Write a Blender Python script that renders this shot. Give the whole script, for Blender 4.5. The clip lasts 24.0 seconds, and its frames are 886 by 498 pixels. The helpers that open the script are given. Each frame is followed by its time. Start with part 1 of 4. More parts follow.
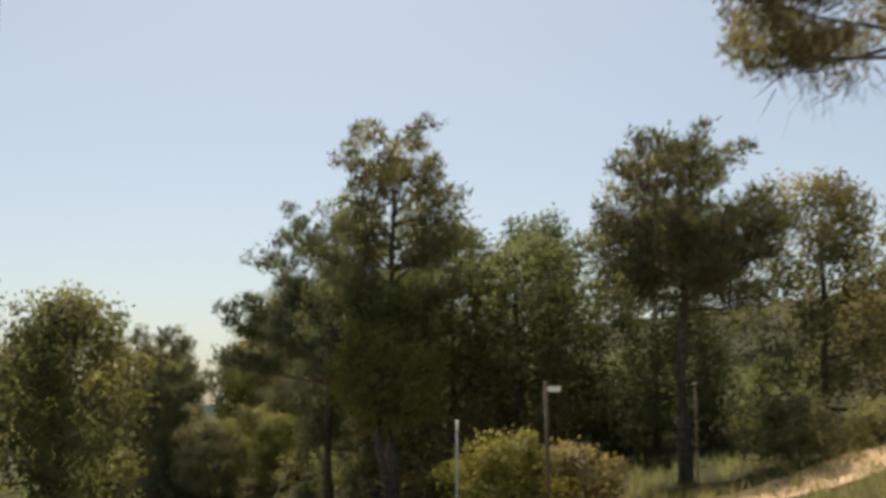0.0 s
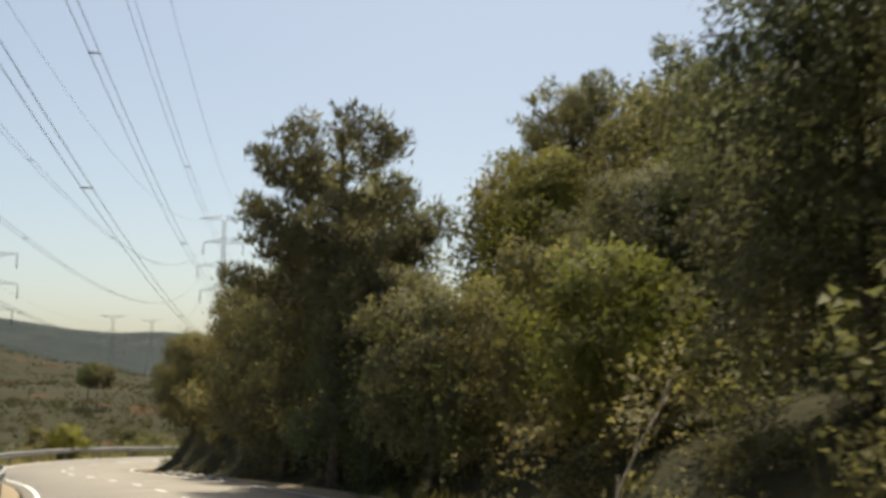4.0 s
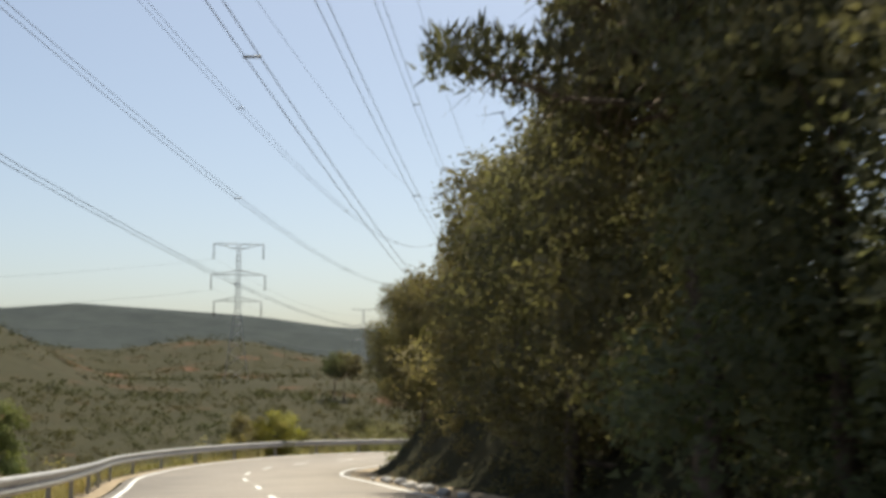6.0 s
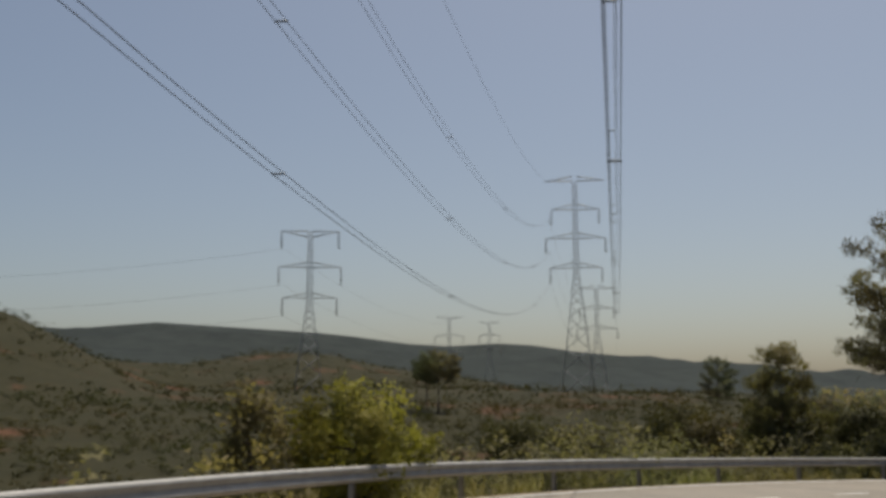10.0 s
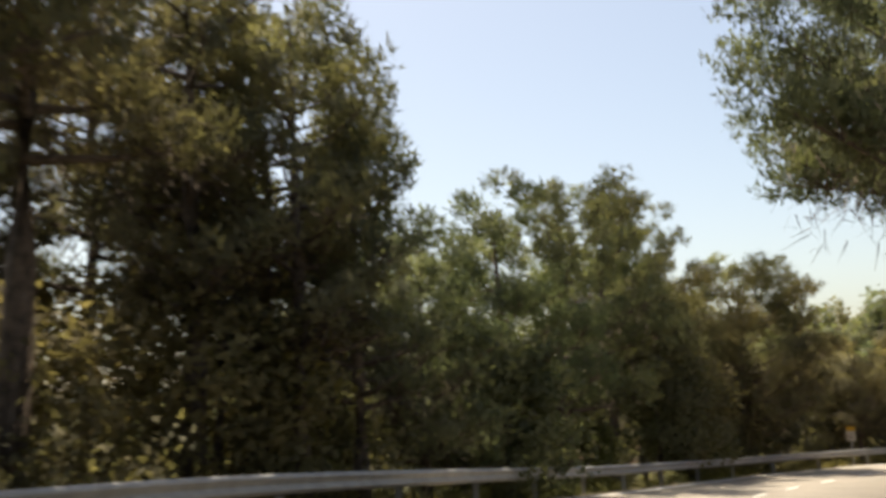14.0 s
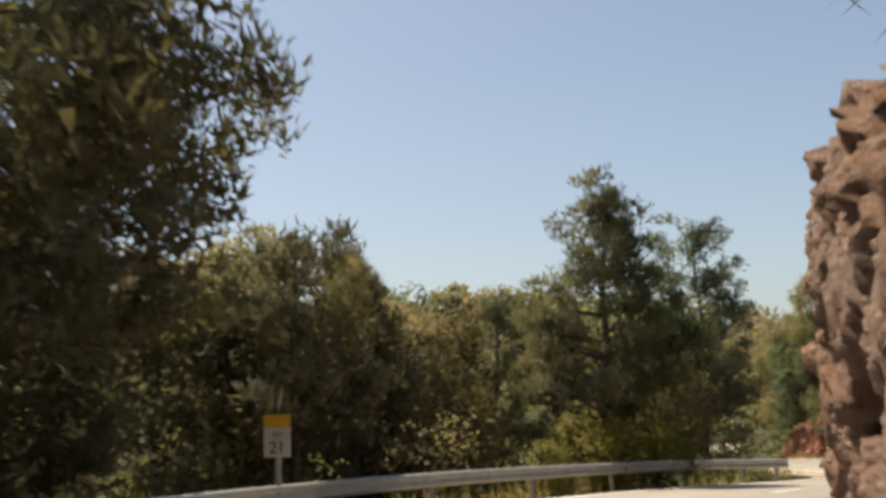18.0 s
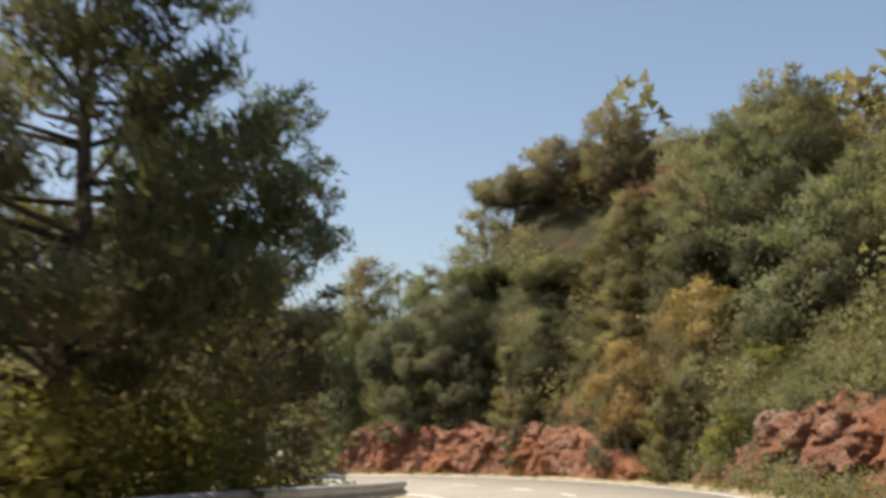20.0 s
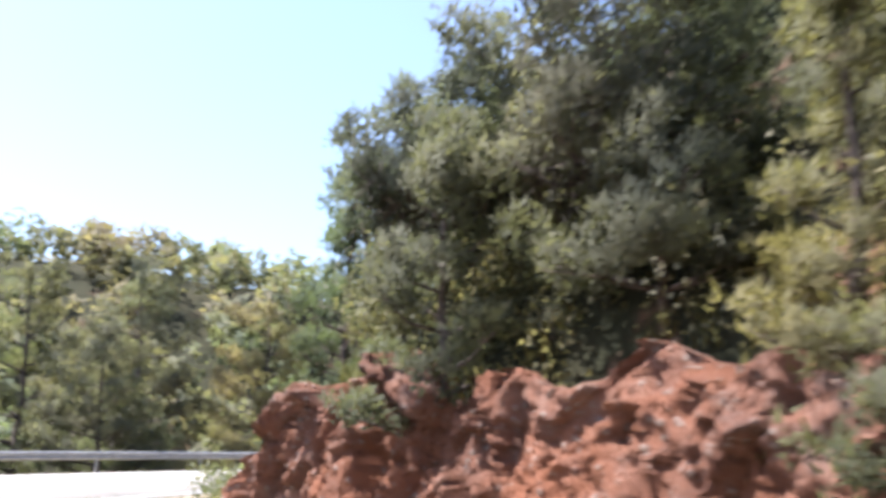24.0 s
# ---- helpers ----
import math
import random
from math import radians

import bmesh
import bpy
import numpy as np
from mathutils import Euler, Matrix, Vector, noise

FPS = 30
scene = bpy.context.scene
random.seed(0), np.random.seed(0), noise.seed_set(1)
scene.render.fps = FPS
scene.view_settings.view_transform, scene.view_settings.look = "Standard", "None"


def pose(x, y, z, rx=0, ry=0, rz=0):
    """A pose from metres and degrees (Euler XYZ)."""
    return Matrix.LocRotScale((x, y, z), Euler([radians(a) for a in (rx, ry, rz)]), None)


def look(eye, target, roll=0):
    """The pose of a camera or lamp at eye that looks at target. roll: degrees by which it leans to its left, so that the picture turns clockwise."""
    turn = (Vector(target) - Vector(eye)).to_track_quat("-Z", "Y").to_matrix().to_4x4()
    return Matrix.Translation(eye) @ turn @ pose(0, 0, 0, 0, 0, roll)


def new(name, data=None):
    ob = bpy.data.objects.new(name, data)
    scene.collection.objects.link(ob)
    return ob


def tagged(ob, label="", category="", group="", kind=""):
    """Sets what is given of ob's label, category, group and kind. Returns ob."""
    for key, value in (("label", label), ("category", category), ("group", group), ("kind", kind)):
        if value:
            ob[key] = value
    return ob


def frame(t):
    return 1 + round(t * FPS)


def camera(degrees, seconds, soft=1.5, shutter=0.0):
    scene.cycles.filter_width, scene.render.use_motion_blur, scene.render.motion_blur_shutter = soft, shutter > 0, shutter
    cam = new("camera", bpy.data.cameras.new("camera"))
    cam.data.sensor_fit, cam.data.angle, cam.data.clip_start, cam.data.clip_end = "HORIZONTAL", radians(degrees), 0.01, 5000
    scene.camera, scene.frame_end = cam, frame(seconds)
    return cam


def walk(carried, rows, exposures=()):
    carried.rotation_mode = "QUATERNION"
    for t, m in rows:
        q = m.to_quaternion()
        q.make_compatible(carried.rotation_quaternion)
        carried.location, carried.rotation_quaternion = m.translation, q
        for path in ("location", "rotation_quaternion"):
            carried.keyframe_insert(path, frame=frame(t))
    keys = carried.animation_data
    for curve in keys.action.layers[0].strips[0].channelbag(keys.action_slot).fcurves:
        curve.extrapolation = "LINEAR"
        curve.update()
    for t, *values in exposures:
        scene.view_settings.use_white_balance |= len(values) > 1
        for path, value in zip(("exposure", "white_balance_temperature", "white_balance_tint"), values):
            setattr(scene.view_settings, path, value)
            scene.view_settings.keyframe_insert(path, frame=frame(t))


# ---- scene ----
cam = camera(44.6, 24.0, soft=3.6, shutter=0.3)


def car_view(x, y, z, yaw, pitch, roll):
    """A camera pose from metres and degrees; yaw to the left, pitch up, roll to the left."""
    a, b = radians(yaw), radians(pitch)
    return look((x, y, z), (x - math.sin(a) * math.cos(b), y + math.cos(a) * math.cos(b), z + math.sin(b)), roll)


# seconds, x, y, z, yaw, pitch, roll
PATH = [
    (0.0, 0.00, 0.00, 1.30, 0.00, 9.25, -0.14),
    (0.5, -0.35, 5.22, 1.05, 2.92, 9.36, -0.45),
    (1.0, -1.01, 10.36, 0.79, 5.33, 9.76, -0.50),
    (1.5, -1.80, 15.46, 0.52, 7.18, 10.27, 0.42),
    (2.0, -2.66, 20.51, 0.24, 8.22, 8.87, 0.37),
    (2.5, -3.60, 25.49, -0.04, 9.02, 8.35, 0.38),
    (3.0, -4.62, 30.43, -0.32, 10.08, 8.18, 0.45),
    (3.5, -5.74, 35.30, -0.61, 11.81, 8.18, 0.59),
    (4.0, -7.17, 40.06, -0.91, 14.55, 7.31, 0.86),
    (4.5, -8.85, 44.71, -1.21, 17.76, 8.58, 0.88),
    (5.0, -10.78, 49.21, -1.49, 20.73, 8.63, 0.88),
    (5.5, -12.96, 53.58, -1.76, 24.12, 8.65, 0.27),
    (6.0, -15.34, 57.87, -2.02, 27.56, 6.83, 0.04),
    (6.5, -17.95, 62.04, -2.29, 30.51, 7.18, -0.45),
    (7.0, -20.76, 66.10, -2.56, 33.12, 7.29, -0.48),
    (7.5, -23.72, 70.05, -2.84, 34.65, 7.52, -0.19),
    (8.0, -26.72, 73.99, -3.11, 34.99, 7.17, -0.45),
    (8.5, -29.76, 77.90, -3.39, 35.36, 7.19, -0.22),
    (9.0, -32.79, 81.81, -3.67, 35.43, 7.41, -0.23),
    (9.5, -35.78, 85.76, -3.94, 35.14, 7.66, -0.03),
    (10.0, -38.66, 89.81, -4.20, 31.66, 7.88, -0.27),
    (10.5, -41.22, 94.10, -4.44, 25.99, 7.97, -0.56),
    (11.0, -43.30, 98.66, -4.68, 18.98, 8.03, -0.93),
    (11.5, -44.78, 103.47, -4.91, 11.30, 8.13, -1.46),
    (12.0, -45.34, 108.51, -5.13, 3.50, 8.57, -2.32),
    (12.5, -45.41, 113.57, -5.35, -3.08, 8.80, -2.27),
    (13.0, -45.00, 118.60, -5.58, -9.51, 8.09, -1.92),
    (13.5, -44.04, 123.59, -5.82, -16.62, 7.05, -1.87),
    (14.0, -42.33, 128.43, -6.06, -24.89, 7.87, -2.40),
    (14.5, -39.88, 133.00, -6.32, -32.66, 7.14, -3.41),
    (15.0, -36.81, 137.17, -6.60, -40.65, 8.34, -4.06),
    (15.5, -33.33, 140.87, -6.88, -46.51, 8.87, -3.62),
    (16.0, -29.80, 144.20, -7.18, -49.57, 8.47, -3.01),
    (16.5, -26.31, 147.37, -7.48, -50.55, 8.48, -2.48),
    (17.0, -22.79, 150.44, -7.77, -51.29, 7.60, -2.41),
    (17.5, -19.17, 153.44, -8.04, -52.73, 8.18, -2.58),
    (18.0, -15.40, 156.27, -8.27, -55.72, 8.59, -1.96),
    (18.5, -11.49, 158.87, -8.46, -60.08, 8.42, -1.21),
    (19.0, -7.37, 161.08, -8.62, -66.38, 8.65, -0.09),
    (19.5, -2.94, 162.77, -8.77, -73.12, 9.11, -0.73),
    (20.0, 1.68, 163.97, -8.92, -80.69, 8.52, -0.49),
    (20.5, 6.43, 164.62, -9.08, -86.78, 8.44, -0.33),
    (21.0, 11.20, 164.87, -9.24, -90.32, 8.81, -0.22),
    (21.5, 15.94, 164.92, -9.41, -91.50, 9.98, -0.14),
    (22.0, 20.59, 164.94, -9.59, -91.67, 9.83, 1.17),
    (22.5, 25.25, 165.02, -9.78, -90.62, 9.45, 1.53),
    (23.0, 29.96, 165.52, -9.97, -85.56, 9.62, 1.63),
    (23.5, 34.60, 166.53, -10.15, -76.81, 9.19, 1.28),
    (24.0, 39.09, 168.30, -10.33, -65.82, 9.63, 1.73),
]
EXPOSURES = [(0, 0.45, 7300, 5), (4, 0.45, 7200, 5), (5, 0.6, 7100, 5), (6, 0.5, 6900, 6), (7, 0.25, 6800, 7), (8, 0.1, 6800, 8), (9.5, -0.35, 6800, 8), (12, -0.45, 6800, 8), (13, 0.0, 6900, 8), (14, 0.95, 7600, 8), (15, 0.95, 7700, 10), (16, 0.95, 7500, 9), (17, 0.75, 7100, 6), (18, 0.65, 7350, 8), (19.5, 0.65, 7100, 7), (22, 1.35, 5700, 11), (23, 1.5, 5550, 13), (24, 1.75, 5600, 15)]
walk(cam, [(t, car_view(*row)) for t, *row in PATH], EXPOSURES)

# ---- light ----
SUN_HEADING, SUN_HEIGHT = 8.0, 65.0
world = bpy.data.worlds.new("sky")
scene.world = world
world.use_nodes = True
nt = world.node_tree
sky = nt.nodes.new("ShaderNodeTexSky")
sky.sky_type, sky.sun_disc = "NISHITA", False
sky.sun_elevation, sky.sun_rotation = radians(SUN_HEIGHT), radians(-SUN_HEADING)
sky.air_density, sky.dust_density, sky.ozone_density = 0.85, 2.3, 0.1
nt.nodes["Background"].inputs["Strength"].default_value = 0.108
nt.links.new(sky.outputs["Color"], nt.nodes["Background"].inputs["Color"])
sun = new("sun", bpy.data.lights.new("sun", "SUN"))
sun.data.energy, sun.data.angle, sun.data.color = 5.0, radians(0.6), (1.0, 0.95, 0.86)
h, e = radians(SUN_HEADING), radians(SUN_HEIGHT)
sun.matrix_world = look((0, 0, 60), (math.sin(h) * math.cos(e), -math.cos(h) * math.cos(e), 60 - math.sin(e)))


# ---- materials ----
def material(name, rough=0.8, metal=0.0, spec=0.3):
    m = bpy.data.materials.new(name)
    m.use_nodes = True
    b = m.node_tree.nodes["Principled BSDF"]
    b.inputs["Roughness"].default_value = rough
    b.inputs["Metallic"].default_value = metal
    b.inputs["Specular IOR Level"].default_value = spec
    return m, m.node_tree, b


def ramp(t, source, stops):
    r = t.nodes.new("ShaderNodeValToRGB")
    while len(r.color_ramp.elements) < len(stops):
        r.color_ramp.elements.new(0.5)
    for el, (p, c) in zip(r.color_ramp.elements, stops):
        el.position, el.color = p, (*c, 1)
    t.links.new(source, r.inputs["Fac"])
    return r.outputs["Color"]


def noise_of(t, scale, detail=6, rough=0.6, where=None):
    n = t.nodes.new("ShaderNodeTexNoise")
    n.inputs["Scale"].default_value, n.inputs["Detail"].default_value, n.inputs["Roughness"].default_value = scale, detail, rough
    if where is None:
        where = t.nodes.new("ShaderNodeNewGeometry").outputs["Position"]
    t.links.new(where, n.inputs["Vector"])
    return n.outputs["Fac"]


def mixed(t, fac, a, b, kind="MIX"):
    m = t.nodes.new("ShaderNodeMix")
    m.data_type, m.blend_type = "RGBA", kind
    for sock, v in (("Factor", fac), ("A", a), ("B", b)):
        s = [i for i in m.inputs if i.name == sock and (i.type == "RGBA" or (sock == "Factor" and i.type == "VALUE"))][0]
        if isinstance(v, (int, float)):
            s.default_value = v
        elif isinstance(v, tuple):
            s.default_value = (*v, 1)
        else:
            t.links.new(v, s)
    return [o for o in m.outputs if o.type == "RGBA"][0]


def bumped(t, b, source, strength, distance):
    n = t.nodes.new("ShaderNodeBump")
    n.inputs["Strength"].default_value, n.inputs["Distance"].default_value = strength, distance
    t.links.new(source, n.inputs["Height"])
    t.links.new(n.outputs["Normal"], b.inputs["Normal"])


def foliage(name, dark, mid, light, through_light=0.3, rough=0.65):
    m, t, b = material(name, rough, 0, 0.12)
    geo = t.nodes.new("ShaderNodeNewGeometry")
    info = t.nodes.new("ShaderNodeObjectInfo")
    c = ramp(t, geo.outputs["Random Per Island"], [(0.0, [0.5 * a + 0.5 * b for a, b in zip(dark, mid)]), (0.55, mid), (1.0, [0.55 * a + 0.45 * b for a, b in zip(light, mid)])])
    big = ramp(t, noise_of(t, 0.5, 3), [(0.3, (0.68, 0.70, 0.74)), (0.7, (1.28, 1.22, 1.08))])
    c = mixed(t, 1.0, c, big, "MULTIPLY")
    own = ramp(t, info.outputs["Random"], [(0.0, (0.82, 0.86, 0.95)), (1.0, (1.15, 1.08, 0.9))])
    c = mixed(t, 1.0, c, own, "MULTIPLY")
    patch = ramp(t, noise_of(t, 0.045, 5), [(0.38, (0.84, 1.0, 0.88)), (0.62, (1.2, 1.0, 0.94))])
    c = mixed(t, 1.0, c, patch, "MULTIPLY")
    t.links.new(c, b.inputs["Base Color"])
    tr = t.nodes.new("ShaderNodeBsdfTranslucent")
    t.links.new(mixed(t, 1.0, c, (1.12, 1.15, 0.75), "MULTIPLY"), tr.inputs["Color"])
    mx = t.nodes.new("ShaderNodeMixShader")
    mx.inputs[0].default_value = through_light
    t.links.new(b.outputs[0], mx.inputs[1])
    t.links.new(tr.outputs[0], mx.inputs[2])
    t.links.new(mx.outputs[0], t.nodes["Material Output"].inputs["Surface"])
    return m


M_PINE = foliage("pine_needles", (0.125, 0.128, 0.09), (0.168, 0.17, 0.118), (0.215, 0.212, 0.145), 0.5)
M_CONE = foliage("young_pine_needles", (0.092, 0.097, 0.06), (0.13, 0.134, 0.082), (0.172, 0.172, 0.105), 0.45)
M_OAK = foliage("holm_oak_leaves", (0.118, 0.116, 0.076), (0.162, 0.156, 0.102), (0.225, 0.21, 0.135), 0.48)
M_LIGHT = foliage("pale_green_leaves", (0.115, 0.128, 0.045), (0.168, 0.172, 0.062), (0.235, 0.228, 0.09), 0.42)
M_BROOM = foliage("broom_leaves", (0.15, 0.155, 0.045), (0.22, 0.215, 0.06), (0.32, 0.30, 0.09), 0.4)
M_BLOND = foliage("dry_ochre_leaves", (0.17, 0.125, 0.065), (0.26, 0.19, 0.10), (0.36, 0.275, 0.15), 0.35)
M_GRASS = foliage("dry_and_green_grass", (0.085, 0.095, 0.032), (0.165, 0.155, 0.06), (0.30, 0.25, 0.12))
M_SHRUB = foliage("valley_shrub_leaves", (0.048, 0.05, 0.025), (0.064, 0.063, 0.031), (0.084, 0.077, 0.04), 0.35)


def bark_material():
    m, t, b = material("bark", 0.9, 0, 0.15)
    c = ramp(t, noise_of(t, 6, 8), [(0.3, (0.045, 0.035, 0.028)), (0.7, (0.17, 0.13, 0.10))])
    t.links.new(c, b.inputs["Base Color"])
    bumped(t, b, noise_of(t, 14, 6), 0.8, 0.04)
    return m


def ground_material():
    m, t, b = material("soil_and_grass", 0.95, 0, 0.1)
    fine = ramp(t, noise_of(t, 1.6, 10, 0.7), [(0.3, (0.027, 0.027, 0.013)), (0.5, (0.038, 0.035, 0.018)), (0.75, (0.06, 0.047, 0.025))])
    scrub = ramp(t, noise_of(t, 0.12, 12, 0.75), [(0.35, (0.021, 0.023, 0.011)), (0.55, (0.036, 0.034, 0.017)), (0.8, (0.066, 0.049, 0.027))])
    c = mixed(t, 0.5, fine, scrub)
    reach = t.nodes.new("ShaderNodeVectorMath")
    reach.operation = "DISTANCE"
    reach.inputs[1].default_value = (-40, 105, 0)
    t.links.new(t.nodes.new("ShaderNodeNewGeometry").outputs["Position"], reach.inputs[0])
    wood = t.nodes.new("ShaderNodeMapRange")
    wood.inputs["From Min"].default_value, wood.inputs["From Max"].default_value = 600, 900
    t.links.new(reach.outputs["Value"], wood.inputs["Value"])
    # Far forest colour carries a blue-grey tint standing in for distance haze.
    hazy_forest = ramp(t, noise_of(t, 0.02, 8, 0.75), [(0.35, (0.020, 0.026, 0.026)), (0.65, (0.040, 0.048, 0.045))])
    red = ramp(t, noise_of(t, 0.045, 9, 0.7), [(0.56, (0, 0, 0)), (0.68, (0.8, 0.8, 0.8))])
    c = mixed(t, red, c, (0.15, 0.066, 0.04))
    c = mixed(t, wood.outputs["Result"], c, hazy_forest)
    hill = t.nodes.new("ShaderNodeVectorMath")
    hill.operation = "DISTANCE"
    hill.inputs[1].default_value = (42, 163, -9)
    t.links.new(t.nodes.new("ShaderNodeNewGeometry").outputs["Position"], hill.inputs[0])
    near = t.nodes.new("ShaderNodeMapRange")
    near.inputs["From Min"].default_value, near.inputs["From Max"].default_value = 22, 10
    t.links.new(hill.outputs["Value"], near.inputs["Value"])
    worn = ramp(t, noise_of(t, 0.5, 8, 0.7), [(0.54, (0, 0, 0)), (0.64, (1, 1, 1))])
    bare = mixed(t, near.outputs["Result"], (0, 0, 0), worn)
    c = mixed(t, bare, c, (0.17, 0.085, 0.055))
    t.links.new(c, b.inputs["Base Color"])
    bumped(t, b, noise_of(t, 3, 8), 0.7, 0.2)
    return m


def asphalt_material():
    m, t, b = material("sun_bleached_asphalt", 0.85, 0, 0.25)
    grain = ramp(t, noise_of(t, 55, 4, 0.8), [(0.3, (0.20, 0.176, 0.15)), (0.7, (0.32, 0.29, 0.25))])
    stain = ramp(t, noise_of(t, 0.5, 7, 0.65), [(0.3, (0.82, 0.82, 0.82)), (0.7, (1.1, 1.08, 1.05))])
    t.links.new(mixed(t, 1.0, grain, stain, "MULTIPLY"), b.inputs["Base Color"])
    bumped(t, b, noise_of(t, 70, 3), 0.4, 0.01)
    return m


def plain_material(name, a, b_, scale, rough=0.8, metal=0.0, bump=0.3, depth=0.02, spec=0.3):
    m, t, b = material(name, rough, metal, spec)
    c = ramp(t, noise_of(t, scale, 8, 0.65), [(0.3, a), (0.7, b_)])
    t.links.new(c, b.inputs["Base Color"])
    bumped(t, b, noise_of(t, scale * 2.5, 6), bump, depth)
    return m


def rock_material(name, dark, mid, light, clay, share):
    m, t, b = material(name, 0.95, 0, 0.1)
    c = ramp(t, noise_of(t, 1.1, 10, 0.7), [(0.25, dark), (0.5, mid), (0.72, light)])
    grey = ramp(t, noise_of(t, 3.0, 8, 0.75), [(0.52, (0, 0, 0)), (0.68, (1, 1, 1))])
    c = mixed(t, mixed(t, 0.45, (0, 0, 0), grey), c, (0.29, 0.24, 0.21))
    earth = ramp(t, noise_of(t, 0.35, 5), [(0.45, (0, 0, 0)), (0.6, (1, 1, 1))])
    c = mixed(t, mixed(t, share, (0, 0, 0), earth), c, clay)
    pits = ramp(t, noise_of(t, 7, 6, 0.7), [(0.30, (0.62, 0.58, 0.57)), (0.46, (1, 1, 1))])
    c = mixed(t, 1.0, c, pits, "MULTIPLY")
    stones = t.nodes.new("ShaderNodeTexVoronoi")
    stones.inputs["Scale"].default_value = 7
    t.links.new(t.nodes.new("ShaderNodeNewGeometry").outputs["Position"], stones.inputs["Vector"])
    pebble = ramp(t, stones.outputs["Distance"], [(0.2, (1, 1, 1)), (0.38, (0, 0, 0))])
    some = mixed(t, 1.0, pebble, ramp(t, noise_of(t, 2.2, 4), [(0.45, (0, 0, 0)), (0.55, (0.75, 0.75, 0.75))]), "MULTIPLY")
    c = mixed(t, some, c, (0.38, 0.30, 0.245))
    t.links.new(c, b.inputs["Base Color"])
    rough = mixed(t, 0.35, noise_of(t, 5, 14, 0.85), pebble)
    bumped(t, b, rough, 0.9, 0.28)
    return m


M_BARK, M_GROUND, M_ROAD = bark_material(), ground_material(), asphalt_material()
M_ROCK = rock_material("pink_conglomerate_rock", (0.20, 0.12, 0.095), (0.34, 0.22, 0.175), (0.44, 0.34, 0.29), (0.40, 0.23, 0.14), 0.6)
M_CLAY = rock_material("red_clay_rock", (0.16, 0.07, 0.045), (0.29, 0.14, 0.09), (0.38, 0.25, 0.19), (0.34, 0.135, 0.07), 0.8)
M_STONE = plain_material("pale_stone", (0.34, 0.32, 0.29), (0.52, 0.50, 0.46), 9, 0.9, 0, 0.6, 0.03)
M_DEAD = plain_material("bleached_dead_wood", (0.34, 0.29, 0.23), (0.50, 0.44, 0.36), 9, 0.9)
M_PAINT = plain_material("worn_white_road_paint", (0.55, 0.54, 0.50), (0.80, 0.79, 0.75), 9, 0.7)
M_STEEL = plain_material("galvanised_steel", (0.25, 0.245, 0.235), (0.38, 0.37, 0.355), 3, 0.55, 0.5, 0.05, 0.004, 0.5)
M_TOWER = plain_material("weathered_tower_steel", (0.22, 0.23, 0.24), (0.32, 0.33, 0.34), 2, 0.6, 0.4, 0.05, 0.004)
M_WIRE = plain_material("aluminium_cable", (0.10, 0.105, 0.12), (0.16, 0.17, 0.18), 2, 0.5, 0.5, 0.0, 0.001)
M_GLASS = plain_material("brown_insulator_glass", (0.10, 0.09, 0.08), (0.2, 0.18, 0.16), 4, 0.3)
M_DIRT = plain_material("pale_dirt_track", (0.36, 0.22, 0.14), (0.52, 0.36, 0.25), 1.4, 0.95, 0, 0.8, 0.08, 0.1)
M_VERGE = plain_material("gravel_verge", (0.20, 0.155, 0.10), (0.40, 0.32, 0.22), 2.2, 0.95, 0, 0.8, 0.08, 0.1)
M_WOOD = plain_material("dark_weathered_wood", (0.06, 0.042, 0.03), (0.13, 0.095, 0.07), 7, 0.9)
M_WHITE = plain_material("white_enamel", (0.72, 0.72, 0.70), (0.82, 0.82, 0.80), 5, 0.45, 0, 0.05, 0.003)
# The sign's white and yellow are darkened in colour, standing in for tree shade.
M_SIGN = plain_material("shade_toned_sign_enamel", (0.34, 0.31, 0.27), (0.44, 0.41, 0.37), 5, 0.5, 0, 0.05, 0.003)
M_YELLOW = plain_material("yellow_enamel", (0.40, 0.22, 0.02), (0.50, 0.29, 0.03), 5, 0.45, 0, 0.05, 0.003)
M_BLACK = plain_material("black_paint", (0.02, 0.02, 0.02), (0.04, 0.04, 0.04), 5, 0.5, 0, 0.05, 0.003)


# ---- mesh helpers ----
def mesh_of(name, verts, faces, mat, smooth=False, normals=None):
    """A mesh from an array of places and an array of four-sided faces."""
    verts, faces = np.asarray(verts, np.float32), np.asarray(faces, np.int32)
    me = bpy.data.meshes.new(name)
    me.vertices.add(len(verts))
    me.vertices.foreach_set("co", verts.ravel())
    me.loops.add(faces.size)
    me.loops.foreach_set("vertex_index", faces.ravel())
    me.polygons.add(len(faces))
    me.polygons.foreach_set("loop_start", np.arange(0, faces.size, faces.shape[1], dtype=np.int32))
    if smooth:
        me.polygons.foreach_set("use_smooth", np.ones(len(faces), bool))
    me.update(calc_edges=True)
    if normals is not None:
        me.normals_split_custom_set_from_vertices(np.asarray(normals, np.float32))
    me.materials.append(mat)
    return me


def part(name, data, mat, parent=None, label=""):
    """Links a bmesh or a mesh as one object under a thing or a part."""
    if isinstance(data, bmesh.types.BMesh):
        me = bpy.data.meshes.new(name)
        data.to_mesh(me)
        data.free()
        me.materials.append(mat)
        data = me
    ob = new(name, data)
    ob.parent = parent
    return tagged(ob, label)


def grid_faces(n, m):
    i = np.arange(n - 1)[:, None] * m + np.arange(m - 1)[None, :]
    return np.stack([i, i + 1, i + m + 1, i + m], -1).reshape(-1, 4)


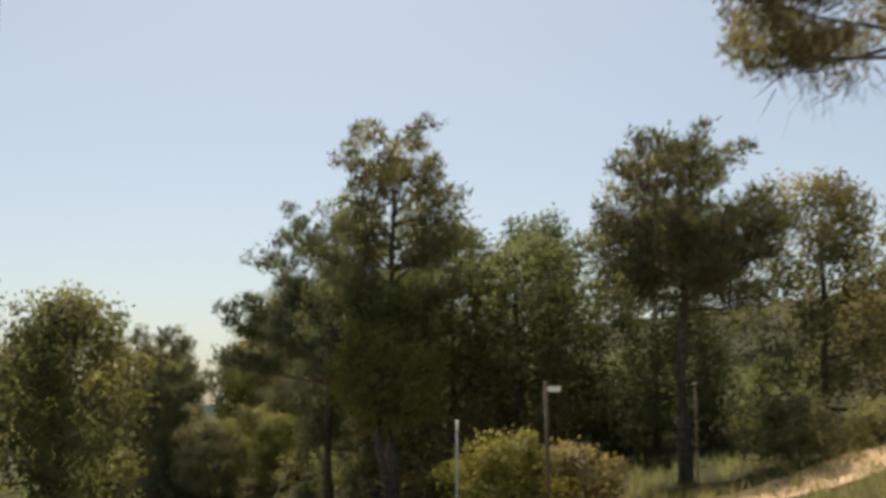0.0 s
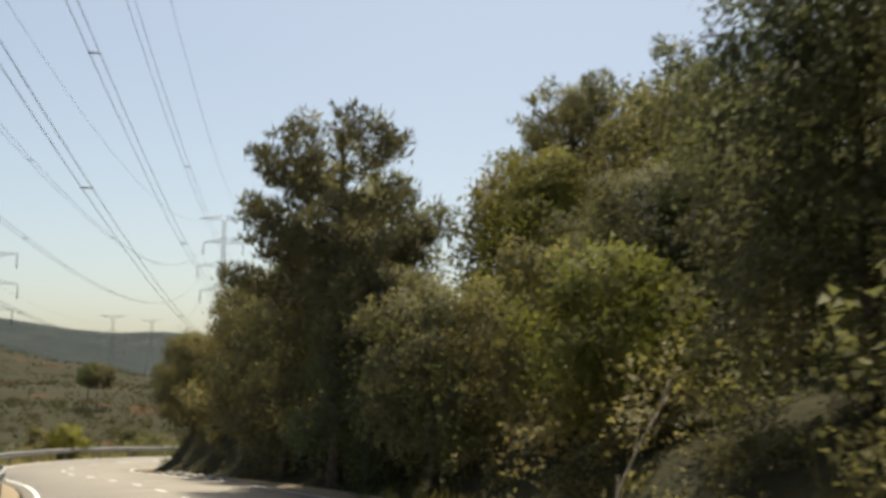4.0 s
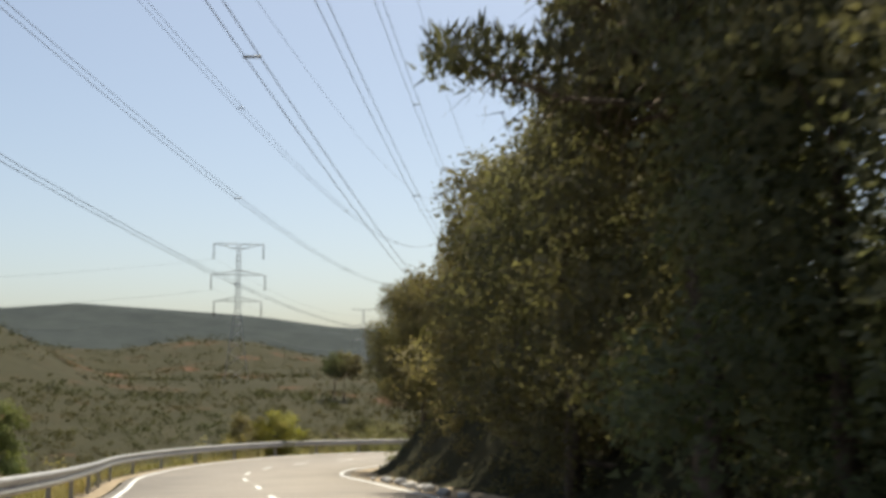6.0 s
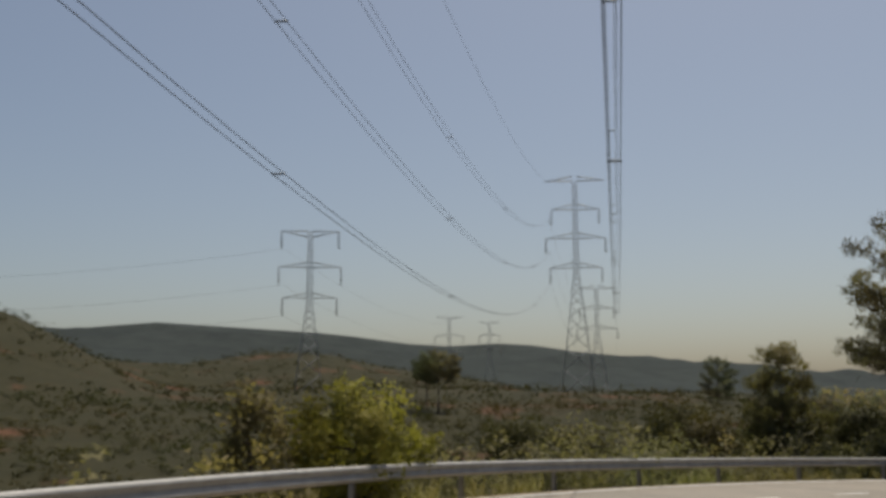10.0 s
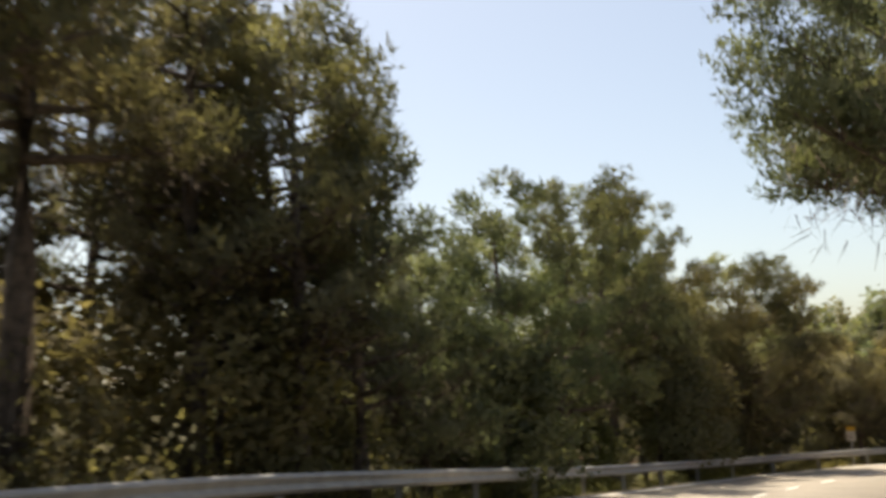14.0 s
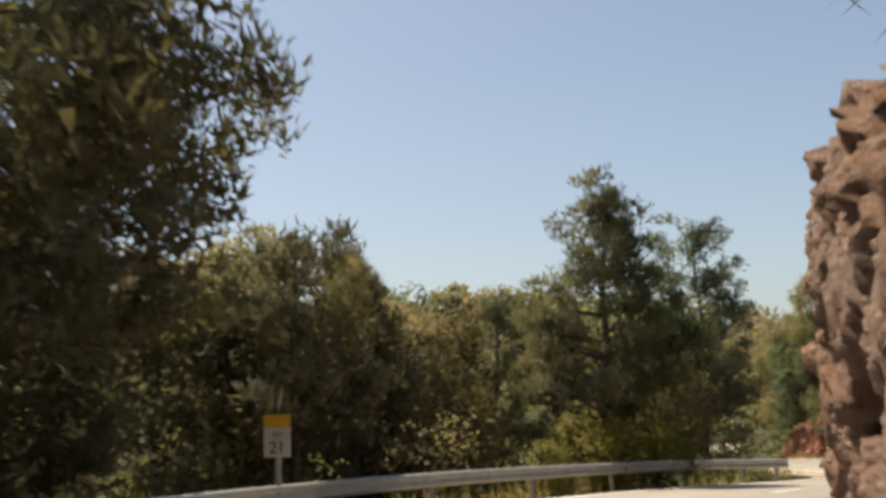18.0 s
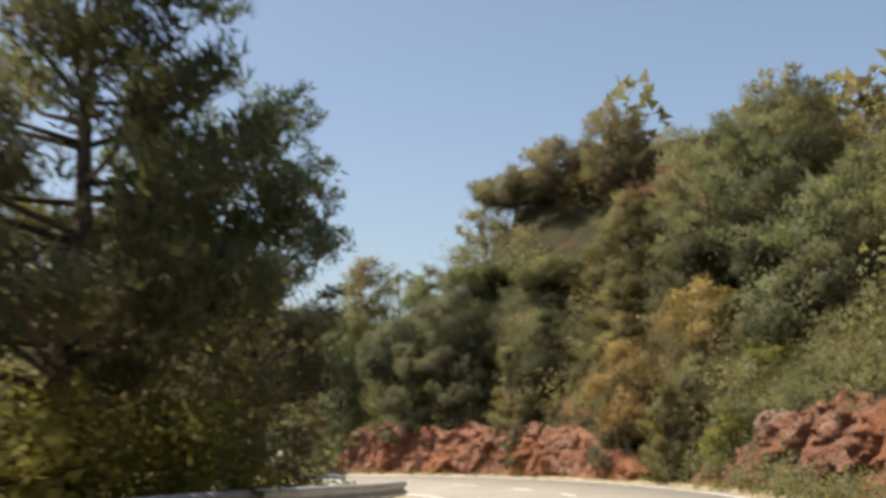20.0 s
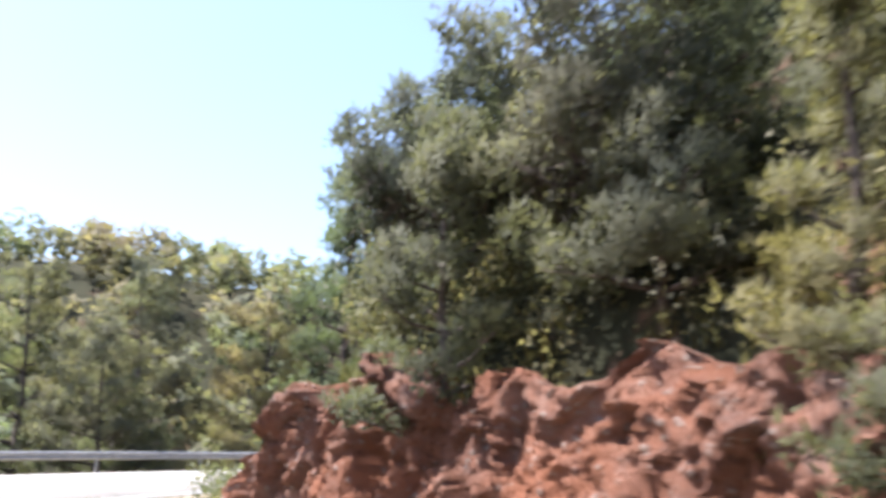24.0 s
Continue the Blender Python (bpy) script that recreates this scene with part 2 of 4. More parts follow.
def tube(bm, a, b, ra, rb, sides=7):
    """A tapered round bar from a to b."""
    a, b = Vector(a), Vector(b)
    q = (b - a).to_track_quat("Z", "Y")
    rings = []
    for p, r in ((a, ra), (b, rb)):
        rings.append([bm.verts.new(p + q @ Vector((r * math.cos(k * math.tau / sides), r * math.sin(k * math.tau / sides), 0))) for k in range(sides)])
    for k in range(sides):
        f = bm.faces.new((rings[0][k], rings[0][(k + 1) % sides], rings[1][(k + 1) % sides], rings[1][k]))
        f.smooth = True
    bm.faces.new(rings[0][::-1])
    bm.faces.new(rings[1])


def box(bm, x0, y0, z0, x1, y1, z1):
    v = [bm.verts.new((x, y, z)) for x in (x0, x1) for y in (y0, y1) for z in (z0, z1)]
    for f in ((0, 1, 3, 2), (4, 6, 7, 5), (0, 4, 5, 1), (2, 3, 7, 6), (0, 2, 6, 4), (1, 5, 7, 3)):
        bm.faces.new([v[k] for k in f])


# ---- the road's line: x, y, z of its centre and its cross fall, rising to the left ----
ROAD_SOUTH = [
    (9.3, -159.7, 7.25, 0.0), (4.0, -79.9, 3.65, 0.0), (1.4, -40.0, 1.85, 0.0), (0.1, -20.0, 0.95, 0.0), (-0.7, -8.1, 0.41, 0.0),
    (-1.2, -0.1, 0.06, 0.004), (-2.2, 10.2, -0.45, 0.003), (-3.7, 20.3, -1.01, -0.006), (-5.4, 30.3, -1.58, -0.008),
    (-7.6, 39.9, -2.17, -0.013), (-10.9, 49.1, -2.75, -0.012), (-15.5, 57.8, -3.27, 0.0), (-20.9, 66.0, -3.81, 0.006),
    (-26.8, 73.9, -4.36, 0.005), (-33.2, 81.5, -4.92, 0.003), (-39.6, 89.2, -5.44, 0.005), (-44.3, 98.3, -5.91, 0.018),
    (-46.4, 108.4, -6.34, 0.035), (-46.1, 118.7, -6.79, 0.036), (-43.3, 128.9, -7.27, 0.045),
]
ROAD_NORTH = [
    (-37.6, 137.8, -7.78, 0.063), (-30.5, 145.0, -8.38, 0.053), (-23.5, 151.2, -8.98, 0.043), (-16.0, 157.1, -9.49, 0.033),
    (-7.8, 162.0, -9.86, 0.012), (1.5, 164.8, -10.17, 0.008), (11.2, 165.0, -10.49, 0.003), (20.6, 164.1, -10.83, -0.015),
    (30.1, 164.9, -11.20, -0.026), (39.2, 167.9, -11.57, -0.028), (45.0, 173.2, -11.75, -0.020), (47.8, 179.2, -11.9, -0.020),
    (51.5, 185.0, -12.0, 0.010), (57.5, 189.5, -12.1, 0.030), (66.0, 191.5, -12.2, 0.030), (80.0, 191.5, -12.3, 0.030),
    (100.0, 188.0, -12.4, 0.030), (160.0, 180.0, -12.5, 0.0),
]
CTRL = np.array(ROAD_SOUTH + ROAD_NORTH)
FIRST = 5  # the control place at which the station is 0


def road_at(u):
    """Centre, cross fall and right-hand way of the road at the station u (one unit is about ten metres)."""
    k = min(max(u + FIRST, 0.0), len(CTRL) - 1.001)
    i = int(k)
    f = k - i
    p = [CTRL[min(max(i + j, 0), len(CTRL) - 1)] for j in (-1, 0, 1, 2)]
    if i == 0:
        p[0] = 2 * p[1] - p[2]
    v = 0.5 * (2 * p[1] + (p[2] - p[0]) * f + (2 * p[0] - 5 * p[1] + 4 * p[2] - p[3]) * f * f + (3 * p[1] - p[0] - 3 * p[2] + p[3]) * f ** 3)
    d = 0.5 * ((p[2] - p[0]) + 2 * (2 * p[0] - 5 * p[1] + 4 * p[2] - p[3]) * f + 3 * (3 * p[1] - p[0] - 3 * p[2] + p[3]) * f * f)
    n = math.hypot(d[0], d[1])
    return v, (d[1] / n, -d[0] / n)


STATIONS = np.concatenate([np.arange(-5, -1, 0.1), np.arange(-1, 31, 0.05)])
LINE = np.array([(*road_at(u)[0], *road_at(u)[1]) for u in STATIONS])


def road_place(u, lat, up=0.0):
    v, r = road_at(u)
    return Vector((v[0] + r[0] * lat, v[1] + r[1] * lat, v[2] - lat * v[3] + up))


# height of the cut beside the road, the slope above it, and the fall on the valley side, by station
CUT_U = (-6, 1.5, 3.8, 4.8, 8.2, 8.9, 10.7, 11.4, 15.0, 16.0, 17.3, 18.2, 19.3, 20.3, 21.5, 23.0, 25.9, 26.4, 30.0)
CUT_H = (0.0, 0.0, 0.1, 0.8, 0.8, 2.0, 2.0, 0.8, 0.7, 1.6, 1.8, 2.2, 4.3, 2.2, 1.6, 2.0, 2.2, 0.1, 0.1)
RISE = (0.04, 0.13, 0.15, 0.30, 0.35, 0.30, 0.30, 0.35, 0.30, 0.40, 0.40, 0.35, 0.35, 0.45, 0.55, 0.75, 0.70, 0.10, 0.15)
FALL_U = (-6, 1.0, 4.0, 9.0, 14.0, 19.0, 23.0, 30.0)
FALL = (0.02, 0.03, 0.15, 0.30, 0.45, 0.45, 0.30, 0.25)
MOST = (0.5, 1.0, 3.0, 6.0, 8.0, 7.0, 4.0, 4.0)
RIDGE_AZ = (-180, -90, -60, -30, 0, 4, 12, 20, 24, 26, 29, 32, 35, 38, 41, 43.5, 46, 49, 54, 60, 75, 90, 180)
RIDGE_H = (30, 40, 40, 25, 23, 25, 32, 48, 58, 70, 71, 67, 77, 83, 84, 101, 94, 90, 87, 92, 90, 80, 30)


def smooth(a, b, x):
    k = np.clip((x - a) / (b - a), 0, 1)
    return k * k * (3 - 2 * k)


def rolling(x, y):
    """Low hills and knolls of the far country, from a few sines."""
    return (np.sin(x * 0.021 + 1.3) * np.sin(y * 0.017 + 0.4) + 0.6 * np.sin(x * 0.047 + y * 0.031) + 0.35 * np.sin(x * 0.11 - y * 0.083 + 2.0)
            + 0.2 * np.sin(x * 0.19 + 0.7) * np.sin(y * 0.23))


def far_height(x, y):
    dx, dy = x + 40, y - 105
    r = np.hypot(dx, dy)
    az = np.degrees(np.arctan2(-dx, dy))
    north_west = np.interp(az, (-180, -20, 5, 22, 70, 110, 180), (0.9, 0.45, 0.15, 0.8, 1.0, 0.7, 0.9))
    z = -11 + 9 * smooth(60, 230, r) * north_west + rolling(x, y) * (0.4 + 2.2 * smooth(120, 500, r))
    z = z + 16 * np.exp(-((x - 128) ** 2 + (y - 238) ** 2) / 62 ** 2)
    z = z + 22 * np.exp(-((r - 300) / 90) ** 2) * smooth(47, 58, az) * smooth(130, 100, az)
    z = z + np.interp(az, RIDGE_AZ, RIDGE_H) * np.exp(-((r - 1500) / 420) ** 2) * (1 + 0.02 * np.sin(az * 4.1) + 0.012 * np.sin(az * 11.0))
    z = z + 21 * np.exp(-((r - 500) / 130) ** 2) * smooth(26, 40, az) * smooth(75, 60, az) * (0.8 + 0.2 * np.sin(az * 0.5))
    z = z + (3.5 * np.sin(x * 0.03) * np.sin(y * 0.027) + 2 * np.sin(x * 0.083 + y * 0.05)) * smooth(700, 1100, r)
    return z + (4.5 * np.sin(x * 0.043 + 0.6) * np.sin(y * 0.039) + 2.5 * np.sin(x * 0.071 - y * 0.064)) * smooth(900, 1200, r)


def ground_height(x, y):
    x, y = np.atleast_1d(np.asarray(x, float)), np.atleast_1d(np.asarray(y, float))
    out = np.empty(len(x))
    for a in range(0, len(x), 4000):
        px, py = x[a:a + 4000], y[a:a + 4000]
        d2 = (px[:, None] - LINE[None, :, 0]) ** 2 + (py[:, None] - LINE[None, :, 1]) ** 2
        i = d2.argmin(1)
        L = LINE[i]
        lat = np.sign((px - L[:, 0]) * L[:, 4] + (py - L[:, 1]) * L[:, 5]) * np.sqrt(d2[np.arange(len(i)), i])
        u = STATIONS[i]
        tilt = L[:, 2] - np.clip(lat, -5, 5) * L[:, 3]
        right = np.interp(u, CUT_U, CUT_H) * smooth(5.0, 6.8, lat) + np.minimum(np.interp(u, CUT_U, RISE) * np.maximum(lat - 5.6, 0), 15)
        left = -np.minimum(np.interp(u, FALL_U, FALL) * np.maximum(-lat - 5.0, 0), np.interp(u, FALL_U, MOST))
        right = right + 3 * np.exp(-((px - 64) ** 2 + (py - 165) ** 2) / 13 ** 2) * smooth(4, 12, lat) * (u > 25)
        rough = 0.12 * rolling(px * 9, py * 9) * smooth(4.5, 9, np.abs(lat))
        near = tilt - 0.1 + np.where(lat > 0, right, left) + rough
        k = smooth(22, 90, np.abs(lat))
        out[a:a + 4000] = near * (1 - k) + np.maximum(far_height(px, py), np.where(lat > 0, near * 0.8, -999)) * k
    return out


def ground_at(x, y):
    return float(ground_height([x], [y])[0])


def spaced(a, b, step, far):
    mid = list(np.arange(a, b, step))
    out, s = [], step
    while (out[-1] if out else 0) < far:
        s *= 1.08
        out.append((out[-1] if out else 0) + s)
    return np.array([a - v for v in out[::-1]] + mid + [b + v for v in out])


gx, gy = spaced(-75, 95, 1.0, 3800), spaced(-25, 215, 1.0, 3800)
GX, GY = np.meshgrid(gx, gy, indexing="ij")
gv = np.stack([GX.ravel(), GY.ravel(), ground_height(GX.ravel(), GY.ravel())], 1)
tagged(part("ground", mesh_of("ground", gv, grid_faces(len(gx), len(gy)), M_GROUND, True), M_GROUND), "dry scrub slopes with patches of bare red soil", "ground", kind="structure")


def strip(name, lats, ups, u0, u1, mat, step=0.08):
    """A ribbon along the road between two stations: a row of (sideways, up) places, carried along it."""
    us = np.arange(u0, u1 + 1e-6, step)
    v = [road_place(u, a, b) for u in us for a, b in zip(lats, ups)]
    return mesh_of(name, np.array(v), grid_faces(len(us), len(lats))[:, ::-1], mat, False)


EDGE = 3.4
road = tagged(part("road", strip("road", (-EDGE - 0.35, -EDGE - 0.3, 0, EDGE + 0.3, EDGE + 0.35), (-0.25, 0, 0.02, 0, -0.25), -4.9, 31, M_ROAD), M_ROAD),
              "sun-bleached two-lane mountain asphalt road, winding downhill", "road", kind="structure")
for side, label in ((-1, "solid white edge line"), (1, "solid white edge line")):
    a, b = side * EDGE - 0.06, side * EDGE + 0.06
    part("edge_line", strip("edge_line", (a, b), (0.009, 0.009), -4.9, 31, M_PAINT), M_PAINT, road, label)
u = -1.0
while u < 30:
    part("centre_dash", strip("centre_dash", (-0.06, 0.06), (0.026, 0.026), u, u + 0.20, M_PAINT, 0.05), M_PAINT, road)
    u += 0.55
tagged(part("verge", strip("verge", (EDGE + 0.36, EDGE + 0.8, EDGE + 1.4), (-0.03, -0.06, 0.02), -1, 31, M_VERGE), M_VERGE), "gravel and dry grass verge beside the asphalt", "verge", kind="structure")
tagged(part("verge", strip("verge", (-EDGE - 1.7, -EDGE - 0.8, -EDGE - 0.42), (-0.22, -0.04, -0.03), -1, 31, M_VERGE), M_VERGE), "gravel and dry grass verge under the guard rail", "verge", kind="structure")

# ---- guard rails ----
RAIL_LAT = -4.25
W_BEAM = [(0.0, 0.70), (0.035, 0.69), (0.075, 0.655), (0.075, 0.625), (0.02, 0.575), (0.02, 0.535), (0.075, 0.485), (0.075, 0.455), (0.035, 0.415), (0.0, 0.40)]


def guard_rail(u0, u1, lat_of, label):
    """A W-beam rail on posts between two stations, its beams four metres long."""
    root = tagged(new("guard_rail"), label, "guard rail")
    us = list(np.arange(u0, u1, 0.4)) + [u1]
    pw = [(a, b) for a, b in W_BEAM] + [(a - 0.006, b) for a, b in W_BEAM[::-1]]
    for a, b in zip(us, us[1:]):
        steps = np.linspace(a, b + 0.03, 6)
        v = []
        for s in steps:
            for k, (o, z) in enumerate(pw):
                v.append(road_place(s, lat_of(s) + o, z + 0.02))
        f = grid_faces(len(steps), len(pw))
        part("beam", mesh_of("beam", np.array(v), f, M_STEEL), M_STEEL, root)
        p, (rx, ry) = road_at(a)
        bm = bmesh.new()
        box(bm, -0.05, -0.06, -0.5, -0.035, 0.06, 0.70)
        box(bm, -0.035, -0.06, -0.5, 0.03, -0.052, 0.70)
        box(bm, -0.035, 0.052, -0.5, 0.03, 0.06, 0.70)
        post = part("post", bm, M_STEEL, root)
        post.matrix_world = Matrix.Translation(road_place(a, lat_of(a) - 0.06)) @ Matrix.Rotation(math.atan2(ry, rx), 4, "Z")
        bm = bmesh.new()
        box(bm, -0.01, -0.04, 0.5, 0.06, 0.04, 0.62)
        block = part("spacer_block", bm, M_STEEL, root)
        block.matrix_world = post.matrix_world.copy()
    return root


guard_rail(5.0, 22.3, lambda s: RAIL_LAT, "galvanised steel guard rail along the valley edge of the bend")
guard_rail(24.6, 30.9, lambda s: RAIL_LAT, "galvanised guard rail on the far bend, below trees")


# ---- trees ----
rng = np.random.default_rng(7)


def swept(points, radii, sides=6):
    """One bent, tapering bar through the places given."""
    bm, rings = bmesh.new(), []
    for k, (p, r) in enumerate(zip(points, radii)):
        d = points[min(k + 1, len(points) - 1)] - points[max(k - 1, 0)]
        q = d.to_track_quat("Z", "Y")
        rings.append([bm.verts.new(p + q @ Vector((r * math.cos(j * math.tau / sides), r * math.sin(j * math.tau / sides), 0))) for j in range(sides)])
    for a, b in zip(rings, rings[1:]):
        for j in range(sides):
            bm.faces.new((a[j], a[(j + 1) % sides], b[(j + 1) % sides], b[j])).smooth = True
    bm.faces.new(rings[0][::-1])
    bm.faces.new(rings[-1])
    return bm


def leaves(centres, spread, per, length, width, way=0.0, up=0.0, heart=None):
    """Triangles of leaf round each centre; way: how far they point outwards from it, up: how far upwards. Their shading turns partly
    away from the heart of the clump, as a leafy mass is lit. Returns places and normals."""
    n = len(centres) * per
    off = np.clip(rng.normal(0, 1, (n, 3)), -1.8, 1.8)
    a = off * way + rng.normal(0, 1, (n, 3)) * (1 - way)
    a[:, 2] += up
    a /= np.linalg.norm(a, axis=1, keepdims=True)
    c = np.repeat(np.asarray(centres), per, 0) + off * spread
    b = np.cross(a, rng.normal(0, 1, (n, 3)))
    b /= np.linalg.norm(b, axis=1, keepdims=True)
    face = np.cross(b, a)
    out = c - np.asarray(heart) if heart is not None else np.tile((0.0, 0.0, 1.0), (n, 1))
    out = out / (np.linalg.norm(out, axis=1, keepdims=True) + 1e-6)
    turn = np.where((face * out).sum(1, keepdims=True) < 0, -1.0, 1.0)
    b, face = b * turn, face * turn
    size = rng.uniform(0.65, 1.35, (n, 1))
    a, b = a * size * length, b * size * width / 2
    nrm = 0.8 * out + 0.2 * face
    nrm /= np.linalg.norm(nrm, axis=1, keepdims=True)
    return np.stack([c - b, c + b, c + a], 1).reshape(-1, 3), np.repeat(nrm, 3, 0)


def leaf_mesh(name, sets, mat):
    v = np.concatenate([p for p, n in sets])
    return mesh_of(name, v, np.arange(len(v)).reshape(-1, 3), mat, True, np.concatenate([n for p, n in sets]))


def lobe_points(centre, r, n, flat=0.8):
    """Places near the skin of a lobe, more of them above."""
    d = rng.normal(0, 1, (n, 3))
    d[:, 2] += 0.3
    d /= np.linalg.norm(d, axis=1, keepdims=True)
    p = np.asarray(centre) + d * (r * rng.uniform(0.5, 1.0, (n, 1)) ** 0.7 * rng.uniform(0.85, 1.1, (n, 1))) * (*rng.uniform(0.8, 1.2, 2), flat)
    gap = np.sin(4.1 * p[:, 0] + 1.7 * p[:, 2]) * np.sin(3.7 * p[:, 1] - 1.3 * p[:, 0]) + 0.8 * np.sin(5.3 * p[:, 2] + 2.1 * p[:, 1]) + rng.normal(0, 0.25, n)
    keep = gap > -0.35
    return p[keep] if keep.any() else p


def crown_lobes(height, bottom, r):
    """Lobes (place, radius) that fill a leafy crown between two heights above the foot."""
    span, out = height - bottom, []
    count = int(min(54, max(9, 9 + 2.6 * r * span)))
    for k in range(count):
        f = (k + rng.uniform(0, 1)) / count
        wide = r * math.sqrt(max(0.1, 1 - ((f - 0.35) / 0.72) ** 2))
        size = min(0.28 * r + 0.15, 1.1) * rng.uniform(0.75, 1.15)
        a, q = k * 2.39996 + rng.uniform(-0.5, 0.5), max(wide * math.sqrt(rng.uniform(0.15, 1.0)) - size * 0.45, 0.0)
        out.append(((q * math.cos(a), q * math.sin(a), bottom + size * 0.6 + f * max(span - size * 1.35, 0.1)), size))
    return out


LOOK = {  # tuft spread, leaves a tuft, length, width, tufts a square metre, way, up
    "pine": (0.07, 8, 0.18, 0.052, 8.0, 0.45, 1.0),
    "cone": (0.07, 8, 0.18, 0.05, 8.5, 0.45, 1.2),
    "oak": (0.14, 9, 0.115, 0.085, 7.5, 0.2, 0.1),
    "bush": (0.10, 9, 0.10, 0.075, 12.0, 0.2, 0.2),
}


def pine_limbs(kind, height, bottom, r, count):
    """The limbs of a pine, rising outwards round the stem, and the needle clumps along their outer halves."""
    out, span = [], height - bottom
    base = min(0.17 * r + 0.15, 0.74) if kind == "pine" else min(0.15 * r + 0.15, 0.6)
    for k in range(count):
        f = (k + rng.uniform(0.2, 0.8)) / count
        if kind == "pine":
            wide = math.sqrt(max(0.06, 1 - ((f - 0.32) / 0.74) ** 2))
            rise = 0.12 + 0.5 * f
        else:
            wide = min(1.0, 0.72 + 1.2 * f) * (1 - f) ** 0.7 + 0.07
            rise = 0.22 + 0.3 * f
        reach = r * wide * rng.uniform(0.72, 1.05)
        a = k * 2.39996 + rng.uniform(-0.35, 0.35)
        tip = Vector((reach * math.cos(a), reach * math.sin(a), bottom + span * (0.04 + 0.9 * f) + rng.normal(0, 0.03 * span)))
        tip.z = min(tip.z, height - 0.5 * base)
        foot = max(tip.z - rise * reach - 0.15, 0.45 * bottom, 0.3)
        mid = Vector((0.5 * tip.x, 0.5 * tip.y, foot + (0.3 + 0.1 * rng.normal()) * (tip.z - foot)))
        lobes, m = [], max(2, round(reach / (0.8 * base)))
        for j in range(m):
            q = 0.42 + 0.58 * (j + 0.7) / m
            c = mid.lerp(tip, min(2 * q - 1, 1.0)) if q > 0.5 else Vector((0, 0, foot)).lerp(mid, 2 * q)
            swing = (0.5 * (-1) ** j * rng.uniform(0.4, 1.0)) * base * 1.3
            c = c + Vector((-math.sin(a) * swing, math.cos(a) * swing, rng.uniform(0.0, 0.5) * base))
            lobes.append((c, base * rng.uniform(0.65, 1.12) * (1.0 - 0.15 * f)))
        out.append((foot, mid, tip, lobes))
    return out


def tree(name, kind, mat, x, y, top, r, bare, label, category, group, dense=1.0, limbs=7):
    """A tree whose crown reaches up to the height top; bare: the part of its height below the crown."""
    z = ground_at(x, y) - 0.05
    height = max(top - z, 0.7)
    root = tagged(new(name), label, category, group)
    root.location = (x, y, z)
    needles = kind in ("pine", "cone")
    sway = 0.018 if needles else 0.035
    lean = Vector((*rng.normal(0, sway * height, 2), 0))
    girth = 0.035 + 0.017 * height
    n = 6
    line = [Vector((0, 0, -0.4))] + [lean * (k / n) ** 1.4 + Vector((*rng.normal(0, 0.35 * sway * height, 2), 0.93 * height * k / n)) for k in range(1, n + 1)]
    part("trunk", swept(line, [girth * (1.25 if k == 0 else 1 - 0.85 * k / n) for k in range(n + 1)], 8), M_BARK, root)

    def on_stem(h):
        f = min(max(h / (0.93 * height), 0.02), 0.97)
        k = min(int(f * n), n - 1)
        return line[k].lerp(line[k + 1], f * n - k), girth * (1 - 0.85 * f)

    lobes = []
    if needles:
        for foot, mid, tip, clumps in pine_limbs(kind, height, bare * height, r, limbs):
            a, g = on_stem(foot)
            off = Vector((a.x, a.y, 0))
            g *= 0.5
            bm = swept([a, mid + off, tip + off], [g, g * 0.6, g * 0.15], 5)
            for c, s in clumps:
                d = (mid if c.length < tip.length * 0.8 else mid.lerp(tip, 0.5)) + off
                tube(bm, d, c + off, g * 0.35, g * 0.12, 4)
                lobes.append((tuple(c + off), s))
            part("limb", bm, M_BARK, root)
        for k in range(4):
            a, g = on_stem(height * (0.84 + 0.04 * k))
            s = min(0.13 * r + 0.12, 0.42)
            lobes.append((tuple(a + Vector((*rng.normal(0, 0.25 * s, 2), 0))), s))
        lobes.append((tuple(on_stem(height)[0] + Vector((0, 0, 0.02 * height))), min(0.1 * r + 0.1, 0.34)))
    else:
        lobes = crown_lobes(height, bare * height, r)
        for c, s in [lobes[k] for k in np.linspace(0, len(lobes) - 1, limbs).astype(int)]:
            c = Vector(c)
            a, g = on_stem(max(0.11 * height, c.z - 0.35 * math.hypot(c.x, c.y)))
            m = a.lerp(c, 0.5) + Vector((*rng.normal(0, 0.1, 2), -0.1 * (c - a).length))
            part("limb", swept([a, m, c, c + (c - m) * 0.08], [g * 0.5, g * 0.33, g * 0.15, g * 0.06], 5), M_BARK, root)
    spread, per, length, width, rate, way, up = LOOK[kind]
    grow = 1 / math.sqrt(dense)
    sets = []
    for c, s in lobes:
        n_t = max(6, int(12.57 * s * s * rate * dense))
        heart = np.asarray(c) * (0.5, 0.5, 1) - (0, 0, 0.5 * s)
        sets.append(leaves(lobe_points(c, s, n_t, 0.72 if needles else 0.8), spread * grow, per, length * grow, width * grow, way, up, heart))
        core = min(0.3 * s, 0.2 / max(dense, 1))
        sets.append(leaves(np.array([c]), s * 0.26, int((16 if needles else 26) * max(dense, 1)), core, 0.8 * core, 0, 0, heart))
    part("crown", leaf_mesh("crown", sets, mat), mat, root)
    if kind == "pine":
        low = np.array([c for c, s in lobes[:max(4, len(lobes) // 2)]])
        twigs = leaves(low * (0.8, 0.8, 1.0) - (0, 0, 0.25), 0.28 * r / 3, 22, 0.5, 0.02, 0.3, -0.5)
        tagged(part("brushwood", leaf_mesh("brushwood", [twigs], M_BARK), M_BARK, root), kind="stuff")
    return root


